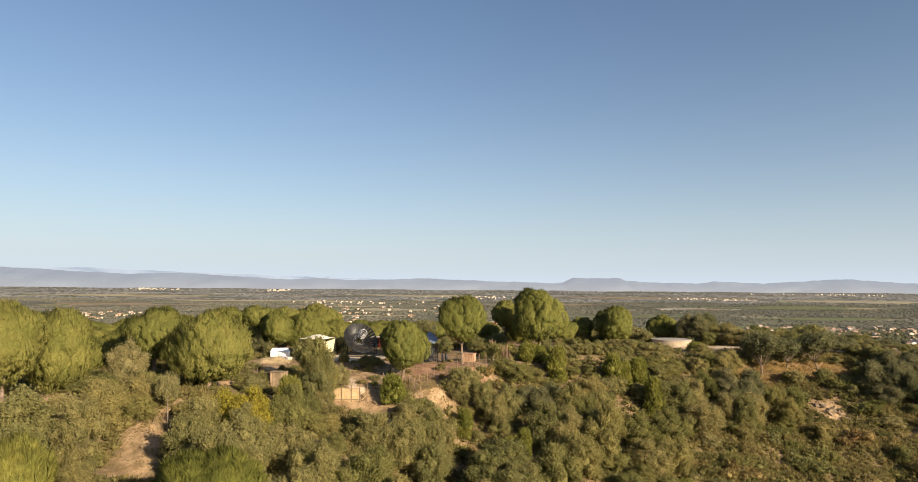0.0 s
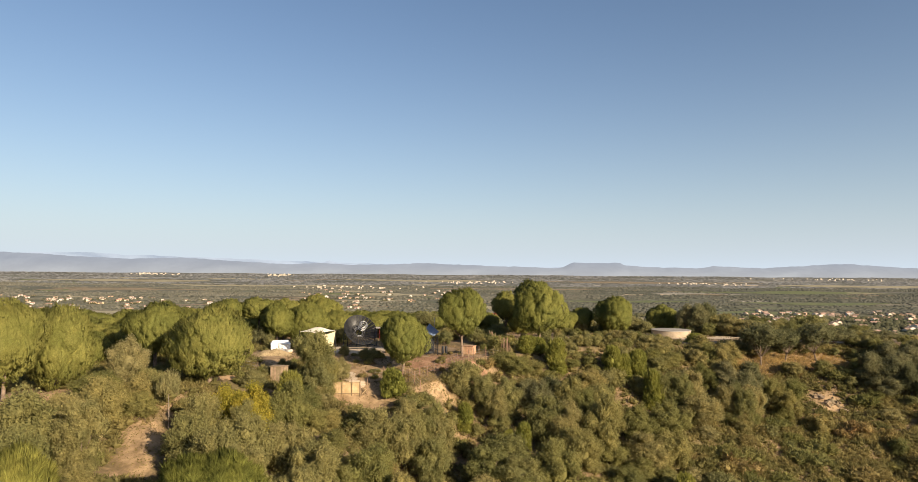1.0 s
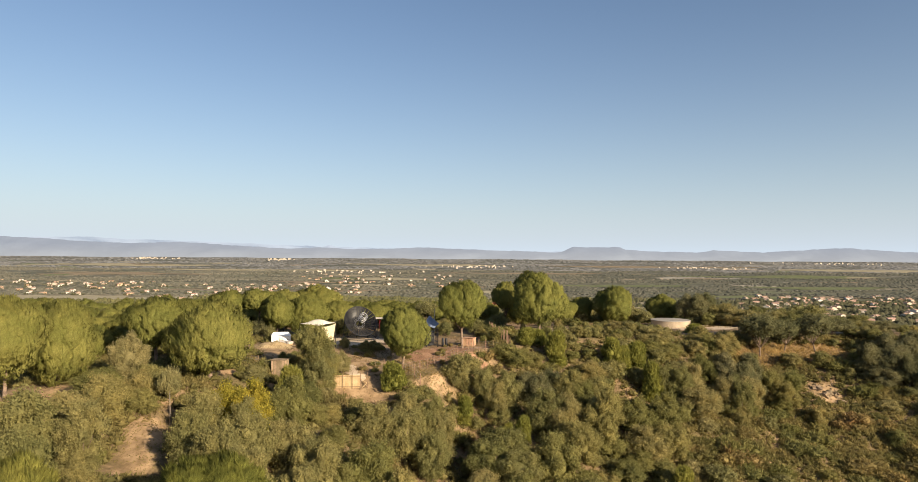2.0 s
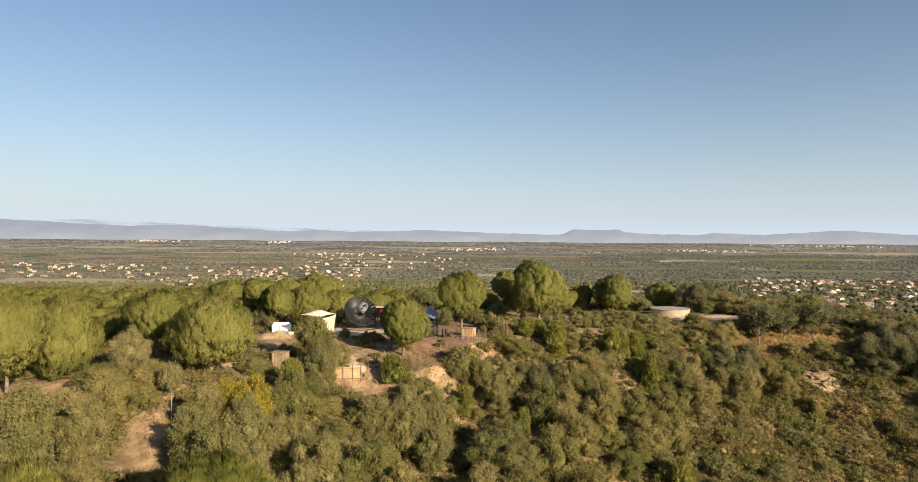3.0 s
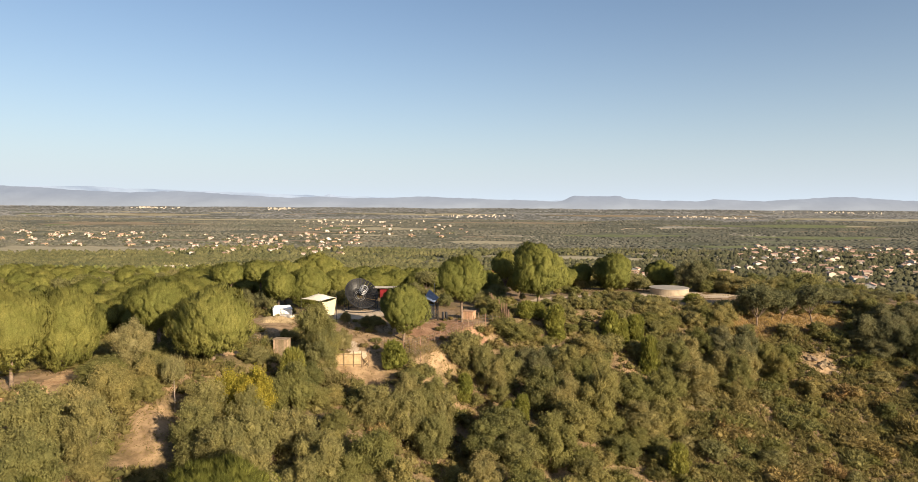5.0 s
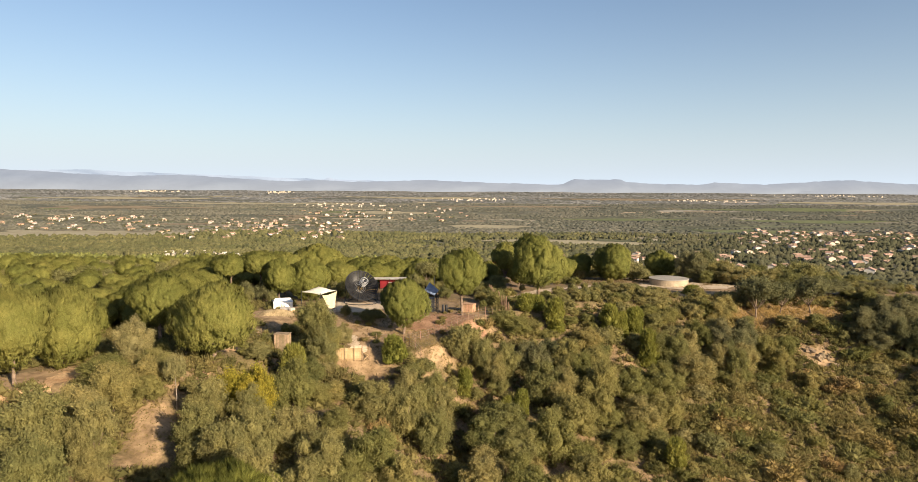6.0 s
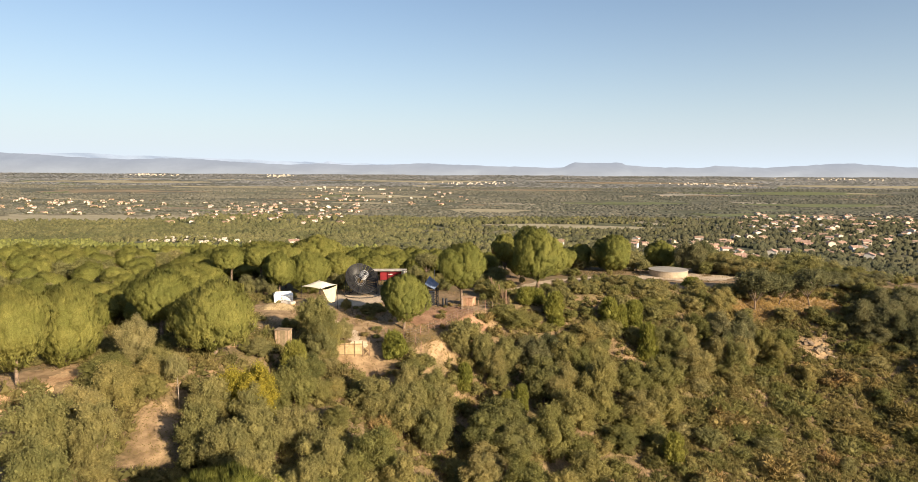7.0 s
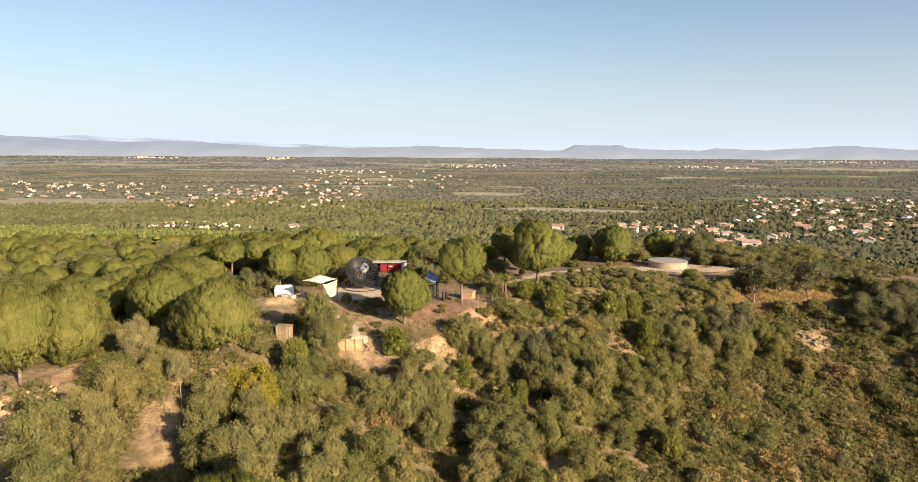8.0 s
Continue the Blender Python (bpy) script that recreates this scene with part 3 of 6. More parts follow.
def shoots(g, c, r, d, stretch, rough=0.16):
    """Small plump shoots, drawn out along d."""
    v0, f0 = ICO0
    n = len(c)
    v = v0[None] * (1 + rough * g.normal(size=(n, len(v0), 1)))
    v = v + (v * d[:, None]).sum(-1, keepdims=True) * d[:, None] * (stretch - 1)
    v = c[:, None] + v * r[:, None, None]
    return v.reshape(-1, 3), (f0[None] + (np.arange(n) * len(v0))[:, None, None]).reshape(-1, 3)


OCTA = np.array([(1, 0, 0), (0, 1, 0), (-1, 0, 0), (0, -1, 0), (0, 0, 1), (0, 0, -1)], float), np.array([(0, 1, 4), (1, 2, 4), (2, 3, 4), (3, 0, 4), (1, 0, 5), (2, 1, 5), (3, 2, 5), (0, 3, 5)])


def spikes(g, p, d, r, length):
    """Slim three-sided needle shoots standing along d, with their outward normals."""
    n = len(p)
    u = unit(np.cross(d, g.normal(size=(n, 3))))
    w = np.cross(d, u)
    a = np.arange(3) * 2 * np.pi / 3
    side = np.cos(a)[None, :, None] * u[:, None] + np.sin(a)[None, :, None] * w[:, None]
    base = p[:, None] - 0.25 * length[:, None, None] * d[:, None] + r[:, None, None] * side
    v = np.concatenate([base, (p + 0.75 * length[:, None] * d)[:, None]], 1)
    f = np.array([(0, 1, 3), (1, 2, 3), (2, 0, 3)])
    own = np.concatenate([unit(side + 0.4 * d[:, None]), d[:, None]], 1)
    return v.reshape(-1, 3), (f[None] + (np.arange(n) * 4)[:, None, None]).reshape(-1, 3), own.reshape(-1, 3)


def pine_meshes(seed, shoots_n=15000, size=0.066, length=0.46, low=4.0, mid=6.6, needles=None, boughs=260, big=20):
    """An umbrella pine 12 m high: a broad dome of rounded boughs, thick with upright needle shoots, radius 5.5 m."""
    g = np.random.default_rng(seed)
    ph = g.uniform(0, 6.28, 2)
    waves = [(unit(g.normal(size=3)) * k, g.uniform(0, 6.28), a) for k, a in ((3, 0.05), (4, 0.05), (5, 0.045), (7, 0.035), (9, 0.03))]
    tips = fib(boughs, g, 1.1 / boughs ** 0.5)
    reach = 0.6 * (4 * np.pi / boughs) ** 0.5
    proud = g.uniform(0, 0.1, boughs)
    tall = np.array([1, 1, 0.86])
    limbs_d = fib(big, g, 1.3 / big ** 0.5)
    wide = 0.72 * (4 * np.pi / big) ** 0.5
    far_out = g.uniform(0, 0.17, big)

    def shell(d, clumps=1.0):
        """Places on the crown's bumpy outside, and the normals of their boughs."""
        az = np.arctan2(d[:, 1], d[:, 0])
        bulge = 0.655 + 0.07 * np.sin(2 * az + ph[0]) * (1 - d[:, 2] ** 2) + 0.06 * np.sin(3 * az + 3 * d[:, 2] + ph[1])
        bulge = bulge + sum(a * np.sin(d @ k + p) for k, p, a in waves)
        apart = (((d[:, None] - tips) * tall) ** 2).sum(2) / reach ** 2
        puff = clumps * np.where(apart < 1, proud + 0.145 * np.sqrt(np.clip(1 - apart, 0, None)), 0)
        best = puff.argmax(1)
        lobe = far_out + 0.42 * np.sqrt(np.clip(wide ** 2 - (2 - 2 * d @ limbs_d.T), 0, None))
        bulge = bulge + puff.max(1) + lobe.max(1)
        flat = np.sign(d[:, 2:]) * np.abs(d[:, 2:]) ** 0.85
        q = np.concatenate([d[:, :2] * 4.9 * (1.02 - 0.26 * np.clip(-d[:, 2:], 0, 1) ** 1.3), np.where(flat > 0, flat * (11.0 - mid), flat * low)], 1)
        return q * bulge[:, None], unit(0.8 * d + (d - tips[best]) / reach + 0.7 * (d - limbs_d[lobe.argmax(1)]) / wide)

    d = fib(shoots_n, g, 0.9 / shoots_n ** 0.5)
    # the shaded lower boughs are thinner
    d = d[g.random(len(d)) < np.interp(d[:, 2], (-1, -0.5, 0.1), (0.4, 0.7, 1.0))]
    mid_p = np.array([0, 0, mid])
    p, n = shell(d)
    sector, out = ((np.arctan2(p[:, 1], p[:, 0]) + np.pi) * 12 / 6.2832).astype(int) % 12, np.hypot(p[:, 0], p[:, 1])
    fit = np.array([1, 1, 0]) * 5.25 / np.median([np.percentile(out[sector == q], 98) for q in range(12)]) + (0, 0, (11.7 - mid) / np.percentile(p[:, 2], 99.8))
    p = mid_p + p * fit * (g.uniform(0.95, 1.015, (len(d), 1)) + 0.05 * (g.random((len(d), 1)) < 0.07))
    up = unit(0.45 * n + (0, 0, 0.75) + 0.25 * g.normal(size=p.shape))
    k = len(p)
    shoot = spikes(g, p, up, size * g.uniform(0.7, 1.4, k), length * g.uniform(0.55, 1.5, k))
    hd = unit(ICO3[0])
    hp, hn = shell(hd, 0.35)
    heart = mid_p + hp * fit * (0.94 - 0.12 * np.clip(-hd[:, 2:], 0, 1)), ICO3[1]
    own = np.concatenate([hn, unit(0.8 * np.repeat(n, 4, 0) + 0.8 * shoot[2])])
    v, f = merged([heart, shoot[:2]])
    soft = unit(0.4 * unit((v - (0, 0, mid - 1.2)) * (1, 1, 1.2)) + 0.75 * own)
    return raw("pine_trunk", *limbs(g, 7, mid - 0.55 * low, 4.0, 8.4, 0.3, 7), BARK, True), raw("pine_crown", v, facing(v, f, soft), needles or PINE, True, soft)


def young_meshes(seed):
    """A bushy young pine 3.5 m high, all upright shoots."""
    g = np.random.default_rng(seed)
    c, r = [], []
    for z in np.linspace(0.6, 2.9, 6):
        for k in range(6):
            a, e = 2 * np.pi * g.random(), (1.35 - 0.33 * abs(z - 1.1)) * g.uniform(0.4, 0.8)
            c.append((e * math.cos(a), e * math.sin(a), z))
            r.append(g.uniform(0.4, 0.6))
    p, n, hearts = lobed(g, np.array(c), np.array(r), 40, 1.3)
    leafy = crown("young_crown", YOUNG, np.array([0, 0, 1.4]), hearts, [blades(g, p, n, 4, 0.5, 0.1, 0.45, 1.0, 0.25, unit(n + 0.4 * unit(p - (0, 0, 1.2))))])
    return raw("young_trunk", *tube([(0, 0, -0.3), (0, 0, 1.5), (0.05, 0, 3.0)], (0.09, 0.06, 0.03)), BARK), leafy


def oak_meshes(seed, leaf, per=125, size=0.13, lobes=40, lift=0.0):
    """A scrubby oak 6.5 m high, its crown a loose heap of leafy lobes about 3.5 m in radius."""
    g = np.random.default_rng(seed)
    d = fib(lobes, g, 0.35)
    d = d[d[:, 2] > -0.85]
    c = np.array([0, 0, 3.2 + lift]) + d * (2.55, 2.55, 2.6 - lift) * g.uniform(0.65, 1.12, (len(d), 1))
    r = g.uniform(0.6, 1.15, len(d)) * (40 / lobes) ** 0.4
    p, n, hearts = lobed(g, c, r, per, 0.9, 0.6)
    core = ((0, 0, 3.1 + lift) + ICO1[0] * (1.6, 1.6, 1.7 - lift) * (0.55 if lift else 1), ICO1[1])
    stray = p[g.random(len(p)) < 0.3]
    inner = p - 0.24 * n
    away = unit(stray - (0, 0, 3.0))
    leafy = crown("oak_crown", LEAVES[leaf], np.array([0, 0, 3.0]), [core, *hearts],
                  [leaflets(g, p, n, 2, size, 0.6, unit(n + 0.9 * unit(p - (0, 0, 2.4)))), leaflets(g, inner, n, 1, size * 1.3, 0.5, unit(n + 0.9 * unit(p - (0, 0, 2.4)))), leaflets(g, stray + 0.38 * away, away, 2, size, 0.8, away)])
    stem = limbs(g, 4.2, 1.6, 2.2, 5.2, 0.15, 6 if lobes > 20 else 0)
    return raw("oak_trunk", *stem, BARK, True), leafy


def scrub_mesh(seed, material, tall):
    """A low bush of upright sprigs, about 1.2 m in radius."""
    g = np.random.default_rng(seed)
    k = 9
    a, e = 2 * np.pi * g.random(k), 0.8 * np.sqrt(g.random(k))
    c = np.stack([e * np.cos(a), e * np.sin(a), g.uniform(0.3, 0.9, k) * tall], -1)
    p, n, hearts = lobed(g, c, g.uniform(0.35, 0.6, k), 42, tall)
    low = p[:, 2] > 0.0
    return crown("scrub", material, np.array([0, 0, 0.1]), hearts, [blades(g, p[low], n[low], 3, 0.42, 0.12, 0.6, 0.8, 0.4, unit(n[low] + (0, 0, 0.3)))])


PINES = [pine_meshes(11, low=5.2, mid=6.3), pine_meshes(12, low=5.0, mid=6.2), pine_meshes(18, low=4.9, mid=6.4)]
TALL_PINES = [pine_meshes(13, low=4.2, mid=6.7), pine_meshes(14, low=4.3, mid=6.7)]
EDGE_PINES = [pine_meshes(s, low=3.8, mid=7.6) for s in (23, 24)]
NEAR_PINES = [pine_meshes(19, 24000, 0.045, 0.7, needles=YOUNG)]
WOOD_PINES = [pine_meshes(s, 4200, 0.12, 0.6, low=5.2, mid=6.2, boughs=130, big=14) for s in (15, 16, 17)]
PARASOL_PINES = [pine_meshes(27, 11000, low=1.6, mid=8.4), pine_meshes(28, 11000, low=1.4, mid=8.3)]
YOUNGS = [young_meshes(s) for s in (21, 22)]
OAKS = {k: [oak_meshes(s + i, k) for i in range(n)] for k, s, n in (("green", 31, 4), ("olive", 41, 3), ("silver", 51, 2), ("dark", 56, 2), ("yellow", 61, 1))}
BUSHES = {k: [oak_meshes(s + i, k, 62, 0.21, 18) for i in range(2)] for k, s in (("green", 81), ("olive", 84), ("silver", 87))}
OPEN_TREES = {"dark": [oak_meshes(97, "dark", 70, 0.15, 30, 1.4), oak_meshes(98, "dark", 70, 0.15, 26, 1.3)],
              "silver": [oak_meshes(95, "silver", 60, 0.16, 30, 1.5), oak_meshes(96, "silver", 60, 0.16, 26, 1.4)]}
dice = random.Random(7)
taken = []


def plant(name, meshes, x, y, top, r, h0, r0, label, group, least, tallest=3.1):
    """A tree on the ground; past its crown's natural height the stem grows longer."""
    z = float(land(x, y))
    h = min(max(top - z, min(least, 2.2 * r)), 5.0 * r if tallest < 3 else tallest * r)
    if h < 1.15 * r:   # a bushy crown that reaches into the ground
        h, z = 1.15 * r, z - min(1.15 * r - h, 0.35 * r)
    full = min(h, min(tallest, 2.3) * r)
    m = Matrix.LocRotScale((x, y, z - 0.05), Euler((0, 0, dice.uniform(0, 6.28))), (r / r0, r / r0 * dice.uniform(0.92, 1.06), full / h0))
    tree = thing(name, label, "tree", group, m)
    part("trunk", meshes[0], tree, m=Matrix.Diagonal((1, 1, h / full, 1)))
    part("crown", meshes[1], tree, m=Matrix.Translation((0, 0, (h - full) * h0 / full)))
    if tallest > 3 and h > 1.15 * full:
        part("lower_crown", meshes[1], tree, m=Matrix.LocRotScale((0.12 * r0, -0.2 * r0, -0.25), Euler((0, 0, 2.1)), (0.92, 0.92, min(0.9, 1.1 * (h - full) / full + 0.25))))
    taken.append((x, y, r))
    return tree


def pine(x, y, top, r, kinds=PINES):
    return plant("umbrella_pine", dice.choice(kinds), x, y, top, r, 12.0, 5.6,
                 "umbrella pine with a dense rounded yellow-green crown on the hilltop", "pines on the hill", 7.0, 2.3)


def young_pine(x, y, top, r):
    return plant("young_pine", dice.choice(YOUNGS), x, y, top, r, 3.5, 1.45, "bushy bright green young pine on the slope", "young pines", 2.4)


OAK_LABEL = {
    "green": "dark green scrub oak with a loose leafy crown on the slope",
    "olive": "olive green scrub oak with dry leaves on the slope",
    "silver": "grey-green small-leaved tree with an open crown",
    "dark": "dark grey-green oak, its leaf colour partly painted shade",
    "yellow": "small tree in yellow autumn leaf among the oaks",
}


def oak(x, y, top, r, leaf, kinds=OAKS, name="oak_tree"):
    r = max(r, min(top - float(land(x, y)), 9.0) / 2.8)
    if r > 4.7 and kinds is OAKS:   # a broad clump is three trees that stand close together
        for dx, dy, drop, k in ((-0.5, 0.1, 0.5, 0.6), (0.48, 0.15, 0.2, 0.64), (0.0, -0.3, 0.9, 0.58)):
            plant(name, dice.choice(kinds[leaf]), x + dx * r, y + dy * r, top - drop * dice.uniform(0.4, 1.6), k * r, 6.6, 3.5, OAK_LABEL[leaf], "oaks on the slope", 3.4)
        return None
    return plant(name, dice.choice(kinds[leaf]), x, y, top, r, 6.6, 3.5, OAK_LABEL[leaf], "oaks on the slope", 2.6 if r < 3 else 3.4)


# umbrella pines: x, y, height of the top, crown radius
pine(-35.9, 197.0, 3.7, 5.6)
pine(-30.7, 203.0, 3.0, 5.4)
pine(-25.8, 199.0, 3.0, 5.6)
pine(-19.0, 202.0, 3.3, 5.6)
pine(-13.2, 200.0, 2.6, 5.0)
pine(-6.2, 199.0, 2.8, 5.0)
pine(4.4, 200.0, 3.0, 5.4)
pine(9.8, 206.0, 2.8, 3.8)
pine(34.7, 214.0, 3.2, 4.3)
pine(-51.0, 200.0, 1.5, 4.6)
pine(-39.3, 205.0, 1.8, 4.7)
pine(-11.2, 200.0, 0.8, 3.3)
pine(-64.9, 106.0, 9.6, 6.4)
pine(-66.6, 96.0, 11.0, 5.5)
pine(-86.5, 146.0, 3.6, 6.0)
pine(-42.5, 112.0, 9.7, 6.9)
pine(-82.2, 160.0, 2.6, 5.2)
pine(-73.5, 180.0, 5.1, 7.8)
pine(-72.5, 200.0, 5.2, 9.1)
pine(-70.8, 230.0, 3.3, 7.9)
pine(-66.0, 235.0, 2.7, 7.5)
pine(-43.7, 205.0, 8.3, 8.4)
pine(-39.8, 171.5, 7.0, 6.0)
pine(-46.4, 168.0, 7.4, 4.4)
pine(-56.6, 215.0, 4.2, 5.9)
pine(-32.9, 225.0, 2.1, 6.1)
pine(-25.8, 235.0, 1.5, 6.4)
pine(-39.8, 230.0, -0.7, 5.2)
pine(-17.8, 240.0, -0.9, 4.4)
pine(21.8, 176.0, 13.6, 7.6, TALL_PINES)
pine(13.7, 192.0, 10.0, 4.0)
pine(18.9, 195.0, 7.0, 5.3)
pine(50.5, 212.0, 8.0, 7.3)
pine(41.6, 222.0, 3.8, 5.6)
pine(70.5, 225.0, 5.0, 5.6)
plant("oak_tree", OAKS["green"][1], -27.9, 126.0, 5.2, 3.7, 6.6, 3.5, "tall yellow-green tree with an airy crown below the yard", "oaks on the slope", 3.4, 3.8)
oak(-25.6, 125.0, 0.6, 2.6, "olive")
pine(-33.8, 48.0, 2.3, 4.2, NEAR_PINES)
pine(-24.8, 65.0, -2.6, 6.2, NEAR_PINES)
pine(-11.7, 139.0, 6.5, 5.4, TALL_PINES)
pine(1.0, 152.0, 11.8, 5.7, TALL_PINES)
pine(-56.6, 122.5, 9.5, 6.4, EDGE_PINES)
pine(-68.5, 138.0, 5.2, 6.4)
pine(-62.0, 146.0, 4.6, 6.0)
pine(-65.5, 150.0, 6.7, 7.5, TALL_PINES)
pine(-65.3, 165.0, 4.9, 6.0, TALL_PINES)
pine(-77.4, 138.0, 4.2, 6.0, TALL_PINES)
pine(-81.2, 124.0, 6.4, 6.8)
pine(-60.3, 172.0, 8.0, 5.6, PARASOL_PINES)
pine(-53.0, 174.0, 8.4, 5.6, PARASOL_PINES)
pine(-47.5, 178.5, 8.0, 5.4, PARASOL_PINES)
pine(-68.4, 204.0, 4.0, 6.5)
pine(-61.7, 206.0, 3.8, 6.6)
# young pines
young_pine(16.6, 157.8, -0.2, 2.4)
young_pine(19.4, 158.6, -0.6, 2.2)
young_pine(22.8, 153.2, -0.6, 2.6)
young_pine(36.6, 155.6, -2.2, 2.4)
young_pine(39.4, 156.4, -2.8, 2.0)
young_pine(43.3, 158.3, -2.6, 2.3)
young_pine(44.6, 149.4, -5.8, 2.7)
young_pine(47.0, 150.4, -6.8, 2.0)
young_pine(66.6, 184.0, -3.2, 2.8)
young_pine(-12.6, 128.0, -4.1, 2.7)
young_pine(-29.4, 115.0, -2.6, 2.4)
young_pine(1.5, 128.0, -9.6, 1.7)
young_pine(9.4, 122.0, -10.0, 1.2)
young_pine(12.2, 122.0, -9.6, 1.6)
young_pine(40.7, 118.0, -16.8, 2.1)
young_pine(-22.1, 75.0, -5.2, 1.4)
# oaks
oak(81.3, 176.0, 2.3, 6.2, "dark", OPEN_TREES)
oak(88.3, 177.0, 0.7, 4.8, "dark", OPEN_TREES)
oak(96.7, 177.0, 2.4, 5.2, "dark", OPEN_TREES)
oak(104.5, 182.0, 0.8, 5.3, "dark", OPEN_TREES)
oak(-9.2, 196.0, 3.6, 3.9, "silver", OPEN_TREES)
# three dark-leaved oaks added to paint the deep shade behind the tent
oak(-59.5, 166.5, 0.6, 2.8, "dark")
oak(-55.0, 167.5, 1.0, 2.7, "dark")
oak(-50.8, 168.5, 1.2, 2.6, "dark")
oak(-53.2, 164.0, 0.4, 1.7, "silver")
oak(-46.8, 162.8, -0.2, 1.4, "silver")
oak(-20.7, 147.0, -1.9, 2.0, "silver")
oak(-26.2, 151.0, -3.9, 1.5, "silver")
oak(63.2, 150.0, -9.4, 3.4, "silver")
oak(-52.3, 104.0, 4.6, 3.1, "silver")
oak(-37.1, 118.0, -2.6, 2.7, "silver")
oak(-26.1, 124.0, -0.5, 2.8, "silver")
oak(-23.7, 133.0, -2.3, 2.1, "silver")
oak(-19.2, 148.0, -2.4, 2.0, "silver")
oak(112.2, 182.0, -2.6, 5.0, "silver")
oak(-51.3, 86.0, -0.9, 3.1, "green")
oak(-53.3, 84.0, -1.2, 3.1, "green")
oak(-45.7, 67.0, -1.1, 3.5, "green")
oak(-12.5, 186.0, 1.2, 3.0, "silver")
oak(-8.0, 181.0, 0.4, 2.6, "green")
oak(-3.5, 176.0, -0.4, 2.2, "silver")
oak(-1.2, 190.0, 1.6, 3.8, "green")
oak(4.5, 181.0, 0.6, 2.8, "silver")
oak(6.0, 170.0, -1.4, 2.0, "olive")
oak(-31.5, 178.0, 0.2, 2.6, "green")
oak(-4.2, 186.0, -0.8, 2.9, "green")
oak(11.7, 190.0, 0.7, 3.5, "green")
oak(8.3, 184.0, -0.4, 3.0, "green")
oak(-38.8, 97.0, -3.9, 2.2, "green")
oak(-48.7, 103.0, -0.2, 2.8, "green")
oak(-35.8, 101.0, -4.3, 2.8, "green")
oak(-27.0, 116.0, -5.1, 3.0, "green")
oak(-51.9, 77.0, 0.9, 4.6, "green")
oak(-45.0, 78.0, -0.2, 3.2, "green")
oak(-37.1, 95.0, -0.4, 3.0, "green")
oak(-34.4, 84.0, -3.3, 3.8, "green")
oak(-31.1, 95.0, -3.6, 2.6, "green")
oak(-26.9, 84.0, -3.3, 3.4, "green")
oak(-29.4, 80.0, -3.3, 2.9, "green")
oak(-24.0, 72.0, -4.1, 3.6, "green")
oak(-23.7, 90.0, -4.8, 3.7, "green")
oak(-18.3, 84.0, -6.6, 3.4, "green")
oak(-19.3, 78.0, -7.8, 2.8, "green")
oak(-14.5, 110.0, -7.4, 4.0, "green")
oak(-6.7, 116.0, -4.7, 4.8, "green")
oak(-9.4, 110.0, -8.4, 4.0, "green")
oak(-3.4, 116.0, -9.4, 3.2, "green")
oak(-4.2, 108.0, -11.9, 3.4, "green")
oak(-26.1, 124.0, -4.6, 2.5, "green")
oak(1.0, 135.0, -2.1, 4.1, "green")
oak(7.6, 132.0, -3.3, 4.8, "green")
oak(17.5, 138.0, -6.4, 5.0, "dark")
oak(17.5, 128.0, -8.6, 4.1, "green")
oak(20.7, 126.0, -9.1, 3.4, "green")
oak(8.4, 115.0, -12.3, 4.7, "green")
oak(5.0, 110.0, -13.7, 4.0, "green")
oak(10.0, 108.0, -15.0, 4.4, "green")
oak(3.5, 98.0, -15.6, 3.1, "green")
oak(36.7, 128.0, -15.8, 4.7, "green")
oak(50.6, 150.0, -6.7, 5.5, "green")
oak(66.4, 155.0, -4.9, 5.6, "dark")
oak(53.2, 145.0, -10.9, 4.6, "green")
oak(63.7, 148.0, -8.9, 5.4, "green")
# dark leaves of the next six oaks stand in for the shaded slope
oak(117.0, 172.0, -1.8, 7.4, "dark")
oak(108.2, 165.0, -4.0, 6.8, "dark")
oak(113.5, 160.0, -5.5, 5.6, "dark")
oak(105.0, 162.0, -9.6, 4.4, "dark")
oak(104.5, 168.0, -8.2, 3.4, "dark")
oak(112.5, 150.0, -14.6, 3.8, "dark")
oak(77.8, 213.0, 6.0, 6.4, "dark")
oak(90.4, 205.0, 2.4, 8.4, "green")
oak(101.0, 200.0, 1.4, 7.3, "green")
oak(84.5, 211.0, 3.0, 5.6, "green")
oak(114.5, 192.0, 0.9, 7.0, "green")
oak(121.0, 188.0, -3.0, 5.2, "dark")
oak(51.3, 172.0, -2.6, 4.7, "green")
oak(46.3, 180.0, -2.5, 4.9, "green")
oak(9.2, 175.0, -1.8, 4.0, "green")
oak(31.3, 120.0, -20.0, 3.3, "green")
oak(22.3, 106.0, -18.8, 3.9, "olive")
oak(26.8, 100.0, -17.9, 3.0, "olive")
oak(16.5, 98.0, -17.5, 2.7, "olive")
oak(-46.7, 96.0, -2.7, 2.6, "olive")
oak(-47.8, 98.0, -0.5, 3.1, "olive")
oak(-29.5, 102.0, -4.7, 2.8, "olive")
oak(-24.3, 108.0, -6.7, 3.0, "olive")
oak(-54.4, 98.0, 0.4, 3.9, "olive")
oak(-50.4, 93.5, 0.6, 3.6, "olive")
oak(-27.1, 104.0, -2.4, 3.8, "olive")
oak(-19.3, 100.0, -8.8, 2.7, "olive")
